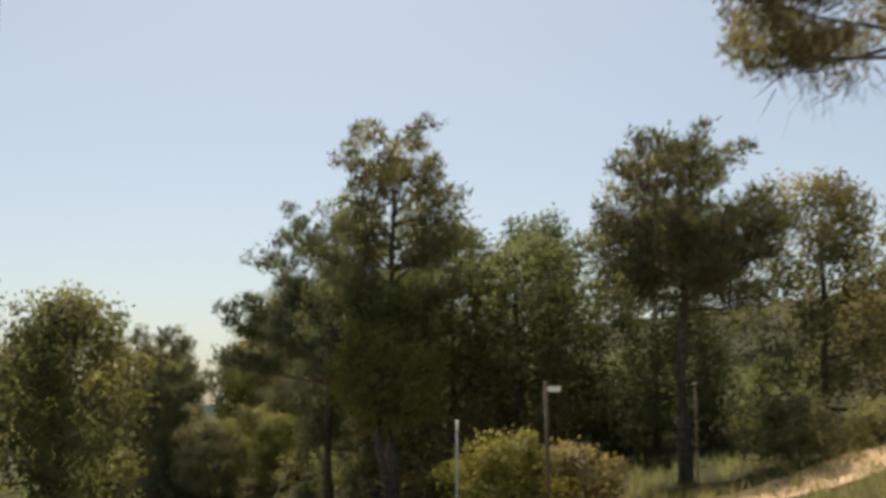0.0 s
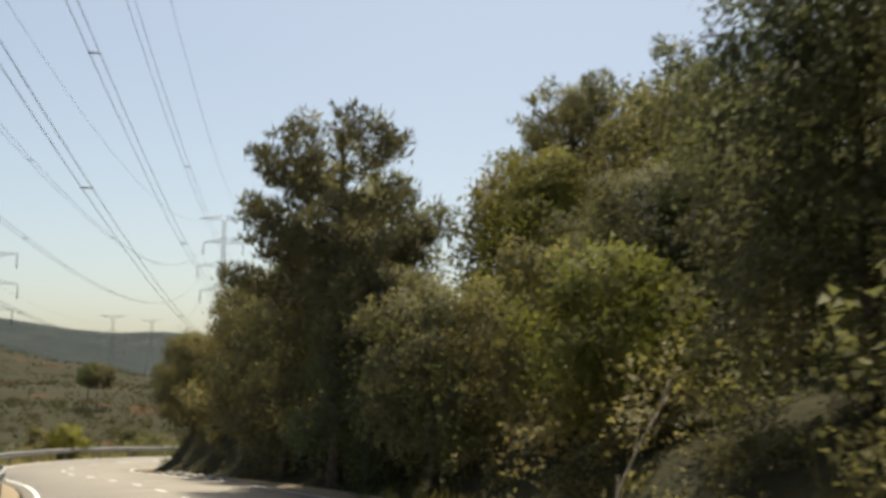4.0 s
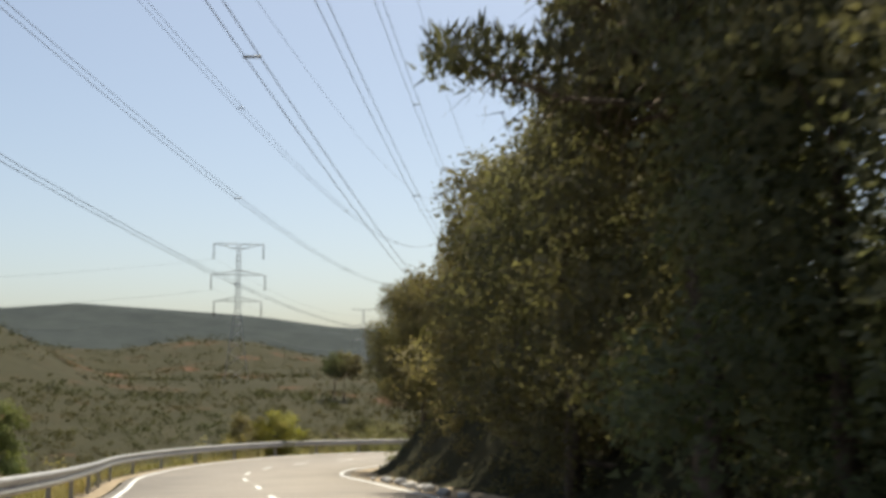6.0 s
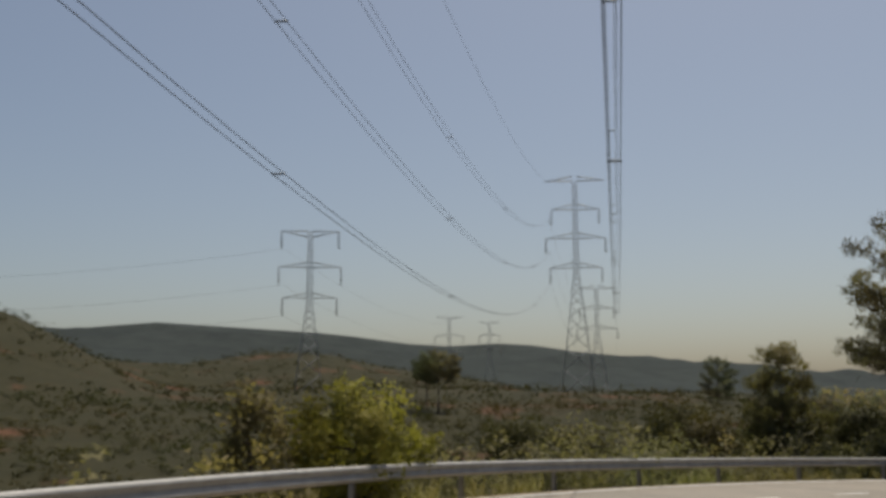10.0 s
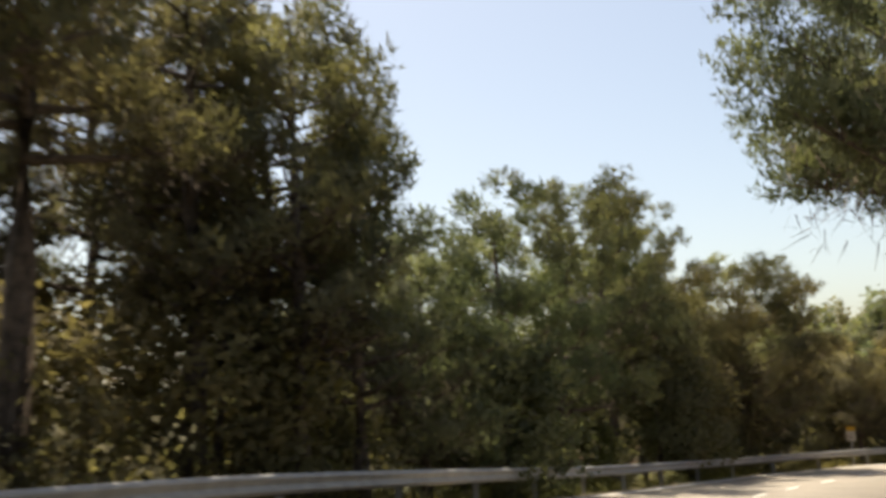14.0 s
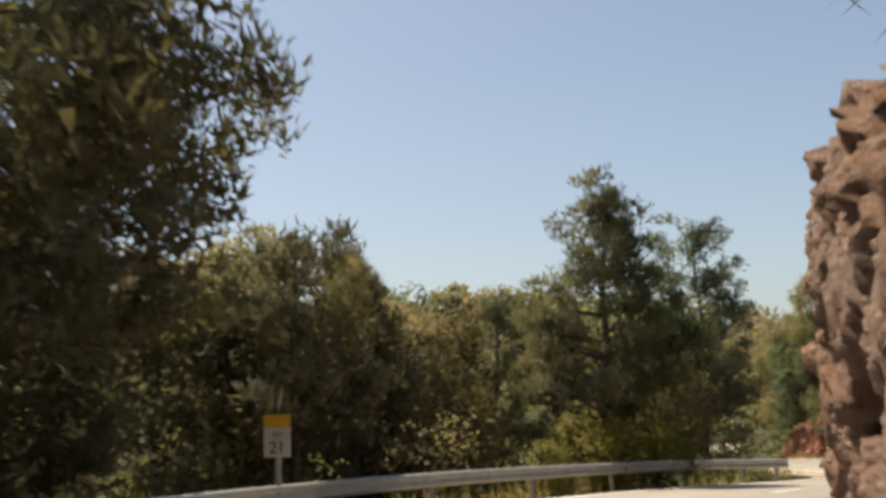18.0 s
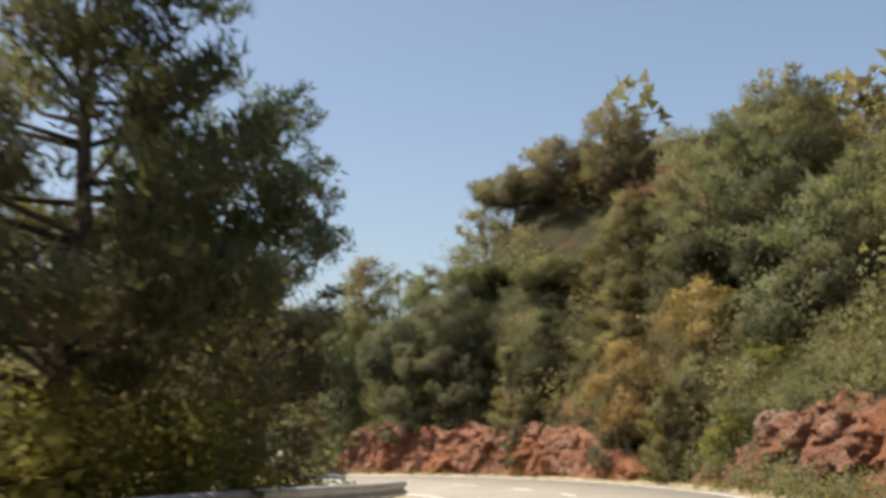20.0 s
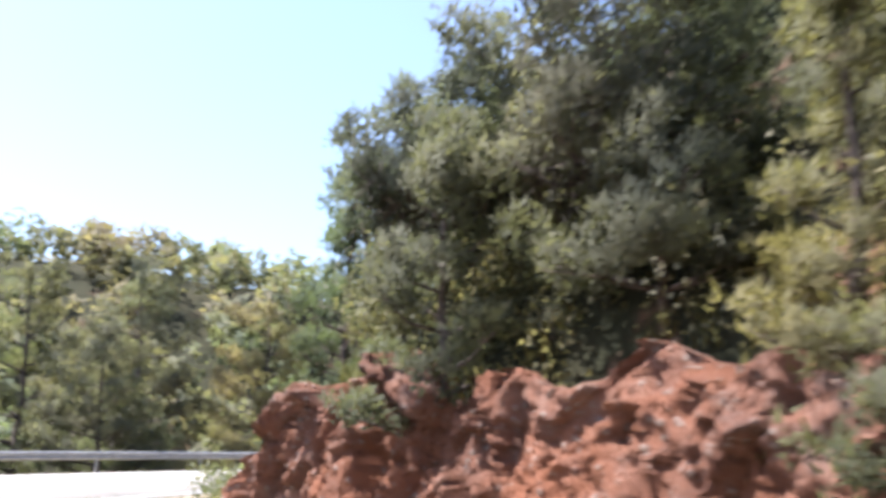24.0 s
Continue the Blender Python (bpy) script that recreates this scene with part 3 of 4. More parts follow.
# x, y, top, radius of the crown and the bare part of the stem
PINES_SOUTH = [(-1.9, 40.2, 12.9, 3.3, 0.45), (-5.0, 48.3, 11.0, 4.9, 0.42), (7.5, 34.2, 11.0, 3.2, 0.5), (-18.8, 72, 7.8, 3.5, 0.48), (-12.6, 82, 11.6, 3, 0.4), (14,
    60, 14, 3.5, 0.5), (-8, 83.5, 13, 3.4, 0.4)]
UMBRELLAS = [(-124, 226.7, 2.9, 3.6, 0.5), (-127.5, 229, 2.6, 2.6, 0.5)]
OAKS_SOUTH = [(0.4, 45.2, 10.2, 3.4, 0.1), (4.2, 48.2, 10.8, 3.6, 0.1), (15.8, 44.8, 12, 4, 0.1), (18, 38, 10, 3.6, 0.1), (3, 43, 9, 3.6, 0.05), (9, 46, 9, 4, 0.05),
    (-12.9, 36.7, 6.1, 2.8, 0.08), (-15.4, 32.6, 6.4, 2.8, 0.08), (-14.6, 42.1, 6.3, 2.8, 0.08), (-17.8, 46.5, 5.5, 2.8, 0.08), (-14.1,
    79.6, 7.8, 3.2, 0.1), (-12.1, 84.7, 12.2, 3.8, 0.1), (-8.7, 74.7, 9.2, 3.8, 0.1)]
OAKS_BANK = [(-16.8, 69.4, 2.8, 2.5, 0.06), (-14.1, 66.4, 1.9, 2.4, 0.06), (-5.1, 57.1, 6.1, 3.3, 0.06), (-8.6, 68.3, 5.2, 3.2, 0.06), (-11.2, 64.4, 2.5, 2.2, 0.05), (-1.5, 52.5, 8, 3.6, 0.06), (-1, 60, 8.5, 3.6, 0.08), (-4,
    66, 8, 3.6, 0.08)]
OAKS_HEDGE = [(-31, 93, 4.6, 2.8, 0.1), (-26.5, 88.5, 6, 3.0, 0.1), (-29.4, 88.6, 3, 2.2, 0.05), (-26.1, 82.6, 4, 2.7, 0.05), (-23, 78.1, 3.8, 2.6, 0.05), (-19.6, 74.4, 4.8, 2.7, 0.05),
    (-37, 98.2, 2.2, 2.5, 0.05)]
OAKS_EDGE = [(-35.2, 94.4, 2.0, 2.4, 0.05), (-37.2, 98.2, 2.2, 2.4, 0.05)]
BUSHY_NEAR = [(51.4, 171, -6.4, 1.9, 0.05), (51.9, 174, -6.4, 1.6, 0.05), (57.1, 178.4, -6, 1.6, 0.05), (48.7, 168.8, -6.0, 1.3, 0.05), (47.6, 168.2, -8.2, 1.0, 0.05), (45.8, 164.0, -5.0, 1.6, 0.05), (40.6, 161.4, -7.2, 1.4, 0.05), (39.4, 162.6, -8.0, 1.2, 0.05), (43.3, 164.4, -8.0, 1.1, 0.03)]
OAKS_BEHIND = [(-20.5, 81.5, 7, 3.4, 0.1), (-34.5, 102, 2.6, 2.8, 0.08), (-37, 106.5, 0.2, 2.4, 0.05), (-36, 113,
    -1, 2.6, 0.05), (-34.5, 120.5, -1, 2.6, 0.05)]
PALES_SOUTH = [(-2.0, 37.8, 6.3, 2.3, 0.35), (-9.4, 61.3, 2, 2.1, 0.05), (-6.5, 69.5, 7, 3, 0.1), (-12.5, 73.5, 6.8, 2.8, 0.1)]
PINES_BEND = [(-45.1, 139.1, 3.9, 3.8, 0.36), (-43.2, 140.6, 4.8, 2.8, 0.42), (-41.5, 143.9, 6.4, 2.8, 0.4), (-38.5, 147.1, 4.4, 1.9, 0.3), (-36.6, 147.2, 1.8, 2.0, 0.3), (-35.1, 148.2, 0.4, 1.7, 0.25),
    (-36.4, 149.9, 3.0, 3.3, 0.46), (-39.8, 150, 3.2, 3.2, 0.5), (-31, 155.2, -1.0, 2.4, 0.35), (-23.8, 159.5, 1.7, 4.5, 0.3), (-19.4, 163.2, 2.3, 3.7, 0.3), (-16.4, 165.6, 1.6, 3.5, 0.28),
    (-42.9, 150.6, 3.2, 2.4, 0.48), (-32.3, 151.4, -2.4, 2.0, 0.2), (-28.6, 154.4, -0.5, 2.2, 0.15)]
PINES_OVER = [(-9.5, 167.6, 0.1, 4.3, 0.3)]
PINES_SPARSE = [(7.0, 15.4, 10.6, 3.4, 0.66), (-36.3, 130.4, 3.0, 3.7, 0.56)]
PINES_ARCH = [(-25.2, 141.0, 2.8, 6.0, 0.42)]
PINES_CLIFF = [(0, 170.3, -4.5, 1.9, 0.3), (-6.4, 169.8, -4.9, 1.8, 0.3), (-1.9, 156.7, 5.8, 4.7, 0.24), (4, 155.5, 5.5, 4, 0.25), (-1.2, 155.0, 1.4, 2.9, 0.12), (27.6, 173, -0.2, 2.6, 0.3)]
CONES_BEND = [(-50.8, 137.1, -1.6, 2.9, 0.12), (5.4, 172.9, -4.2, 1.9, 0.15), (14.0, 170.8, -1.2, 3.4, 0.25), (28.9, 177, 0.6, 2.2, 0.2), (8.2, 176,
    -3.3, 2.2, 0.15), (18.2, 177, -3.6, 2.2, 0.15), (2, 179, -3.4, 2.2, 0.15), (-5.5, 174.5, -3.6, 2.2, 0.15)]
OAKS_BEND = [(-38, 147.5, -2.6, 2.4, 0.1), (-46.7, 138, -5.6, 1.5, 0.05), (-35.5, 151.5, -3.6, 2.4, 0.1), (-17.3, 163.4, -2, 2.8, 0.1), (-14.8, 164.9, -4.6, 2.4, 0.08),
    (5.5, 173.6, -5.2, 2.4, 0.08), (4.1, 176, -3.6, 2.8, 0.08), (-1.4, 172.4, -4.9, 2.6, 0.08), (13.6, 177.4, -4.8, 3, 0.08), (10.6, 174.8, -5, 2.6, 0.08), (22, 173.4,
    -4.8, 2.8, 0.06), (-24, 161.8, -4, 2.8, 0.08), (-29.5, 153.6, -4.2, 2.6, 0.08), (34, 176, -4.2, 2.8, 0.06), (-9, 171, -5, 2.6, 0.08), (-40.7, 151.7, -2.8, 2, 0.05), (-43.6, 148.6, -2.5, 1.9, 0.05), (-9.6, 168.4, -4.4, 2.2, 0.05), (-39.4, 149.2, -3.6, 1.7, 0.05), (-35.4, 150.4, -4.6, 1.7, 0.05), (-44, 141.5, -5.0, 1.7, 0.05), (-41.5, 145, -4.2, 1.9, 0.05)]
OAKS_OUTSIDE = [(-56, 128, -5.2, 2.4, 0.05), (-53, 133, -4.8, 2.3, 0.05), (-50.2, 136, -4.9, 2.2, 0.05), (-59, 122, -5.6, 2.3, 0.05), (-48.4, 142, -4.5, 2.4, 0.05), (-52, 141, -4.4, 2.6, 0.05), (-55.5, 137, -4.5, 2.6, 0.05), (-60, 130, -5.0, 2.6, 0.05), (-58, 143, -4.2, 2.8, 0.05)]
OAKS_CUTTING = [(-2.5, 156.4, -3.4, 1.5, 0.05), (-0.6, 157.6, -4.4, 1.0, 0.05), (-5.4, 154.8, -3.6, 1.4, 0.05), (1.2, 157, -3, 1.5, 0.05)]
PINES_HILL = [(64.9, 169.9, 5, 2.5, 0.3), (62.5, 167.2, 6.5, 2.7, 0.3), (58.3, 163.7, 6.9, 2.6, 0.35), (48.8, 160.1, 3.4, 2.9, 0.25), (44.8, 158, 3, 3.5, 0.2), (72.5, 172.5, 6, 2.6, 0.3),
    (37.5, 157, -1.5, 2, 0.2), (53, 156, 7, 3, 0.3), (37, 147, 6, 3.2, 0.3), (28, 148, 4, 3, 0.3)]
PINES_NEAR = [(53.1, 172.0, -3.3, 2.7, 0.12), (54.6, 175.2, -4.4, 1.8, 0.15), (59.8, 179.2, -4.0, 1.3, 0.15)]
OAKS_HILL = [(77.9, 182.1, 2.4, 2.5, 0.1), (70.6, 182.4, -2.2, 2.8, 0.06), 
    (38.7, 158.3, -4.2, 1.9, 0.05), (40, 152, 3, 3.2, 0.06),
    (35, 151, 2.5, 3.2, 0.06), (31, 155, -1.5, 2.8, 0.06), (60.5, 176, -4, 2.6, 0.06)]
CONES_HILL = [(55.8, 167.4, -1.5, 2.5, 0.12), (58.5, 171, -1.5, 2.6, 0.12), (50.2, 167.6, -4.6, 1.9, 0.1), (48.1, 164.2, -3.6, 2.0, 0.1), (48.4, 160.9, -0.6, 2.3, 0.12), (53.2, 163.5, 1.4, 2.8, 0.12), (64.1, 175.3, -1.2, 2.7, 0.12), (42, 155, 0.4, 2.8, 0.12), (46.5, 156.5, 3.6, 2.9, 0.12)]
PINES_FAR = [(92, 180, 4.2, 3.5, 0.1), (98, 184, 4.8, 3.6, 0.1), (88, 185, 3.0, 3.2, 0.1), (103, 180, 5.6, 3.6, 0.1), (86.5, 207.6, -1.2, 4, 0.06), (80, 209.5, -1.7, 4, 0.06), (75, 199.8, -6, 3, 0.06), (66, 202, -8, 2.8, 0.06), (92, 203, -2.5, 4, 0.06), (-106.9, 305.9,
    4.5, 4.2, 0.1)]
BLOND_HILL = [(42.6, 163.8, -6.2, 1.5, 0.25), (42.8, 160.9, -4.1, 1.6, 0.3), (41.9, 162.9, -7.4, 0.7, 0.2)]
GREEN_BUSHES = [(12.4, 170.4, -8.4, 1.6, 0.05), (15.4, 169.8, -8.6, 1.3, 0.05), (9.9, 170.4, -9.1, 1, 0.05), (-22.3, 159.8, -6.9, 0.9,
    0.05), (36.4, 160.8, -8.7, 0.9, 0.05), (38.6, 158.8, -6.6, 1.5, 0.05), (1.7, 28.3, 1.2, 1.7, 0.05), (-54, 90, -2.6, 2.0, 0.05), (60, 196.4, -10.4, 1.7, 0.05)]
BROOMS = [(-51.6, 107.5, -3.8, 1.6, 0.05)]
DARK_BUSHES = [(10.6, 33.6, 2.4, 2.1, 0.05), (14.5, 34.5, 2.2, 2, 0.05), (3.6, 30.6, 0.8, 1.6, 0.05), (-53.5, 110, -4.6, 1.5, 0.05), (-52.9, 105.9, -3.9, 1.0, 0.05), (54.2, 172.2, -8.6, 1.3, 0.05),
    (47.6, 164.2, -8.2, 1.2, 0.05), (-16.3, 163, -7.5, 1.1, 0.05), (-3, 155.5, -4, 1.5, 0.05), (-6, 154.5, -4, 1.5, 0.05), (1.6, 156.4, -4.2, 1.5, 0.05)]
for rows, name, kind, mat, label, category, group, dense, limbs in (
    (PINES_SOUTH, "pine_tree", "pine", M_PINE, "tall grey-green pine with a spreading crown", "pine tree", "roadside pines", 0.65, 34),
    (UMBRELLAS, "umbrella_pine", "pine", M_PINE, "umbrella pine standing alone in the scrub", "pine tree", "valley pines", 0.6, 26),
    (OAKS_SOUTH, "holm_oak", "oak", M_OAK, "dense dark green holm oak beside the road", "oak tree", "roadside oaks", 0.48, 5),
    (OAKS_BANK, "holm_oak", "oak", M_OAK, "holm oak on the bank, dark in its own shade", "oak tree", "roadside oaks", 1.25, 5),
    (OAKS_HEDGE, "holm_oak", "oak", M_OAK, "holm oak crowding the road edge, dark in shade", "oak tree", "roadside oaks", 1.1, 5),
    (OAKS_EDGE, "holm_oak", "oak", M_OAK, "holm oak overhanging the road at the bend", "oak tree", "roadside oaks", 2.4, 6),
    (BUSHY_NEAR, "young_pine", "cone", M_CONE, "bushy young pine rooted above the red rock", "pine tree", "hillside pines", 1.8, 22),
    (OAKS_BEHIND, "holm_oak", "oak", M_OAK, "holm oak in the thicket behind the road", "oak tree", "roadside oaks", 0.35, 4),
    (PALES_SOUTH, "holm_oak", "oak", M_LIGHT, "holm oak with yellow-green young leaves in sun", "oak tree", "roadside oaks", 1.1, 5),
    (PINES_BEND, "pine_tree", "pine", M_PINE, "grey-green pine below the valley-side guard rail", "pine tree", "valley-side pines", 0.85, 27),
    (PINES_OVER, "pine_tree", "pine", M_PINE, "grey-green pine spreading over the road edge", "pine tree", "roadside pines", 1.0, 46),
    (PINES_SPARSE, "pine_tree", "pine", M_PINE, "open pine with bare drooping twigs under its crown", "pine tree", "roadside pines", 1.7, 22),
    (PINES_ARCH, "pine_tree", "pine", M_PINE, "broad pine on the bank inside the bend", "pine tree", "roadside pines", 1.6, 40),
    (PINES_CLIFF, "pine_tree", "pine", M_PINE, "pine leaning out over the road", "pine tree", "roadside pines", 0.95, 36),
    (CONES_BEND, "young_pine", "cone", M_CONE, "young pointed pine below the guard rail", "pine tree", "valley-side young pines", 0.9, 44),
    (OAKS_BEND, "holm_oak", "oak", M_OAK, "bushy evergreen oak growing below the road", "oak tree", "valley-side oaks", 0.48, 5),
    (PINES_HILL, "pine_tree", "pine", M_PINE, "pine on the steep hillside above the road", "pine tree", "hillside pines", 0.5, 26),
    # Darker shrub leaves on these oaks stand in for their shaded side.
    (OAKS_OUTSIDE, "holm_oak", "oak", M_SHRUB, "dark evergreen oak below the outside of the bend", "oak tree", "valley-side oaks", 0.6, 5),
    (OAKS_CUTTING, "holm_oak", "oak", M_OAK, "small dark oak on top of the rock cutting", "oak tree", "roadside oaks", 1.5, 5),
    (PINES_NEAR, "pine_tree", "pine", M_PINE, "dark bushy pine rooted above the red rock", "pine tree", "hillside pines", 1.4, 30),
    (CONES_HILL, "pine_tree", "cone", M_CONE, "yellow-green young pine on the red earth hillside", "pine tree", "hillside pines", 1.0, 34),
    (OAKS_HILL, "evergreen_oak", "oak", M_OAK, "evergreen oak on the red earth hillside", "oak tree", "hillside oaks", 0.7, 4),
    (PINES_FAR, "pine_tree", "pine", M_PINE, "dark pine beyond the far bend", "pine tree", "far pines", 0.45, 26),
    (BLOND_HILL, "dry_oak", "oak", M_BLOND, "half-dead oak bush with dry ochre leaves", "oak tree", "dry oaks", 2.2, 5),
    (GREEN_BUSHES, "bush", "bush", M_LIGHT, "bright green roadside bush in sunlight", "bush", "roadside bushes", 1, 4),
    (BROOMS, "broom_bush", "bush", M_BROOM, "yellow-green broom bush behind the guard rail", "bush", "roadside bushes", 1, 4),
    (DARK_BUSHES, "bush", "bush", M_OAK, "dark evergreen bush on the bank", "bush", "roadside bushes", 0.6, 4),
):
    for row in rows:
        tree(name, kind, mat, *row, label, category, group, dense, limbs)


# ---- undergrowth, scrub and far woods, past counting ----
def thicket(name, u0, u1, lat0, lat1, count, low, high, mat, label, size=0.13, per=230, rest=None):
    """Bushes growing into each other in a band beside the road."""
    sets = []
    for _ in range(int(count * 0.62)):
        u, lat = rng.uniform(u0, u1), rng.uniform(lat0, lat1)
        p = road_place(u, lat)
        z, h = ground_at(p.x, p.y), rng.uniform(low, high)
        if rest:
            z = max(z, p.z + rest(u))
        for _ in range(3):
            c = (p.x + rng.normal(0, 0.4 * h), p.y + rng.normal(0, 0.4 * h), z + h * rng.uniform(0.25, 0.7))
            r = h * rng.uniform(0.34, 0.54)
            sets.append(leaves(lobe_points(c, r, max(4, int(per * r * r * 0.5 / 6)), 1.0), 0.14, 8, size, size * 0.7, 0.2, 0.15, (c[0], c[1], c[2] - 0.4 * r)))
            sets.append(leaves(np.array([c]), r * 0.38, int(16 + 34 * min(r, 1.2)), min(0.24 * r, 0.85 * size), min(0.2 * r, 0.7 * size), 0, 0, (c[0], c[1], c[2] - 0.4 * r)))
    tagged(part(name, leaf_mesh(name, sets, mat), mat), label, "undergrowth", kind="stuff")


def cutting(u):
    return float(np.interp(u, (17.15, 17.6, 18.2, 18.8, 19.3, 19.6, 20.0, 20.35), (0.3, 1.0, 2.3, 3.6, 4.7, 4.75, 3.4, 0.5)))


def bank(u):
    return float(np.interp(u, (21.3, 22.0, 22.8, 23.3, 23.55), (0.4, 1.9, 2.3, 1.5, 0.3)))


def outcrop(u):
    return float(np.interp(u, (23.95, 24.25, 24.7, 25.2, 25.6, 25.95, 26.1), (0.4, 1.5, 2.2, 1.9, 2.1, 1.9, 0.5)))


thicket("undergrowth", 3.9, 10.8, 6.0, 12, 330, 0.9, 2.4, M_OAK, "dark evergreen undergrowth on the shaded bank")
thicket("undergrowth", 4.2, 8.4, 5.2, 6.8, 75, 0.3, 0.8, M_OAK, "green undergrowth at the road edge", 0.09, 400)
thicket("undergrowth", 4.0, 9.0, 11, 24, 170, 1.4, 3.0, M_OAK, "tall undergrowth on the slope above the road", 0.15, 140)
thicket("undergrowth", 10.8, 15.5, 5.0, 12, 130, 0.5, 1.6, M_OAK, "evergreen undergrowth inside the bend")
thicket("undergrowth", 15.2, 20.5, 5.4, 12, 150, 0.4, 1.3, M_OAK, "low bushes on the bank above the rock")
thicket("undergrowth", 20.4, 25.9, 6.0, 22, 380, 0.8, 2.4, M_OAK, "evergreen undergrowth on the red hillside")
thicket("undergrowth", 20.4, 25.9, 6.0, 14, 36, 0.4, 1.2, M_LIGHT, "pale green bushes on the red hillside", 0.075, 520)
thicket("undergrowth", 26.2, 28.5, 6.5, 14, 80, 0.4, 1.0, M_OAK, "low bushes behind the rock outcrop")
thicket("undergrowth", 17.3, 20.1, 5.5, 7.2, 130, 0.4, 1.2, M_OAK, "bushes hanging over the top of the rock cutting", 0.11, 260, cutting)
thicket("undergrowth", 17.2, 18.7, 4.5, 6.0, 90, 0.4, 0.9, M_OAK, "low bushes growing over the edge of the rock", 0.1, 300, cutting)
thicket("undergrowth", 21.3, 23.7, 5.6, 7.2, 60, 0.4, 1.1, M_OAK, "bushes along the top of the red earth bank", 0.11, 260, bank)
thicket("undergrowth", 21.5, 23.6, 4.3, 5.5, 70, 0.5, 1.2, M_OAK, "bushes growing out of the red earth bank", 0.09, 320)
thicket("undergrowth", 21.8, 23.8, 4.6, 6.4, 50, 0.6, 1.3, M_CONE, "yellow-green growth in front of the red bank", 0.08, 420)
thicket("undergrowth", 24.3, 26.0, 5.9, 7.4, 40, 0.3, 0.8, M_OAK, "low bushes on top of the red rock outcrop", 0.1, 260, outcrop)
thicket("undergrowth", 12.8, 17.2, -9, -6.2, 200, 1.3, 2.6, M_OAK, "evergreen bushes against the guard rail")
thicket("undergrowth", 23.7, 25.9, 6.0, 13, 180, 0.7, 2.0, M_OAK, "evergreen undergrowth above the red rock", 0.085, 460)
thicket("undergrowth", 12.4, 22.4, -13, -6.4, 420, 1.0, 2.7, M_OAK, "evergreen undergrowth below the guard rail")
thicket("undergrowth", 12.4, 24.4, -24, -12, 300, 1.2, 2.8, M_OAK, "thick wood undergrowth below the road", 0.16, 130)
thicket("undergrowth", 23.2, 28.0, -14, -7, 150, 1.0, 2.2, M_OAK, "undergrowth beyond the far guard rail", 0.18)
thicket("undergrowth", -1.0, 4.6, -13, -6, 200, 0.9, 2.4, M_OAK, "undergrowth along the valley side of the road")
thicket("undergrowth", 4.0, 5.2, 7.5, 26, 200, 1.0, 2.6, M_OAK, "undergrowth below the oaks by the dirt track", 0.18)
thicket("undergrowth", 4.6, 12.0, -12, -5.6, 150, 0.5, 1.4, M_OAK, "low scrub below the guard rail")


thicket("undergrowth", 22.7, 24.3, 5.3, 9.5, 130, 0.4, 1.4, M_OAK, "evergreen bushes between the red bank and the rock", 0.075, 440)


thicket("undergrowth", 23.4, 26.2, 14, 32, 190, 1.0, 2.6, M_OAK, "bushes over the top of the hill", 0.13, 170)


thicket("undergrowth", 8.2, 11.3, 5.0, 7.2, 130, 0.15, 0.5, M_OAK, "low dark growth on the earth bank", 0.08, 500)


def scrub(name, count, reach0, reach1, az0, az1, low, high, per, size, mat, label, category, clear=14, wide=0.38):
    """Scattered bushes or far trees in a sector of the country."""
    r = np.sqrt(rng.uniform(reach0 ** 2, reach1 ** 2, count))
    a = np.radians(rng.uniform(az0, az1, count))
    x, y = -40 - r * np.sin(a), 105 + r * np.cos(a)
    near = np.sqrt(((x[:, None] - LINE[None, ::4, 0]) ** 2 + (y[:, None] - LINE[None, ::4, 1]) ** 2).min(1))
    x, y, r = x[near > clear], y[near > clear], r[near > clear]
    z = ground_height(x, y)
    h = rng.uniform(low, high, len(x))
    d = rng.normal(0, 1, (len(x) * per, 3))
    d *= (rng.uniform(0.2, 1.0, (len(d), 1)) ** 0.4) / np.linalg.norm(d, axis=1, keepdims=True)
    centres = np.repeat(np.stack([x, y, z + 0.5 * h], 1), per, 0) + d * np.repeat(np.stack([h * wide, h * wide, h * 0.45], 1), per, 0)
    heart = np.repeat(np.stack([x, y, z + 0.25 * h], 1), per * 2, 0)
    v = leaves(centres, 0.1, 2, size, size * 0.8, heart=heart)
    tagged(part(name, leaf_mesh(name, [v], mat), mat), label, category, kind="stuff")


scrub("scrub", 3600, 22, 170, 8, 110, 0.4, 1.5, 14, 0.24, M_SHRUB, "brown-green scrub bushes over the valley", "scrub", 14, 0.85)
scrub("scrub", 4200, 150, 520, 0, 110, 0.8, 2.4, 8, 0.5, M_SHRUB, "brown-green scrub bushes over the far slopes", "scrub", 14, 1.3)
scrub("far_woods", 1500, 105, 300, -80, -36, 3.8, 7.0, 48, 0.8, M_PINE, "dark pine and oak wood covering the far hill", "woods", 28, 0.42)
scrub("far_woods", 700, 45, 330, -36, 13, 3.0, 6.0, 36, 0.75, M_PINE, "dark pine and oak wood on the far slopes", "woods", 30, 0.42)


def grass(name, u0, u1, lat0, lat1, count, tall, label):
    sets = []
    for _ in range(count):
        u, lat = rng.uniform(u0, u1), rng.uniform(lat0, lat1)
        p = road_place(u, lat)
        sets.append(leaves(np.array([(p.x, p.y, ground_at(p.x, p.y) + 0.03)]), 0.09, 12, tall * rng.uniform(0.6, 1.3), 0.022, 0.0, 2.6))
    tagged(part(name, leaf_mesh(name, sets, M_GRASS), M_GRASS), label, "grass", kind="stuff")


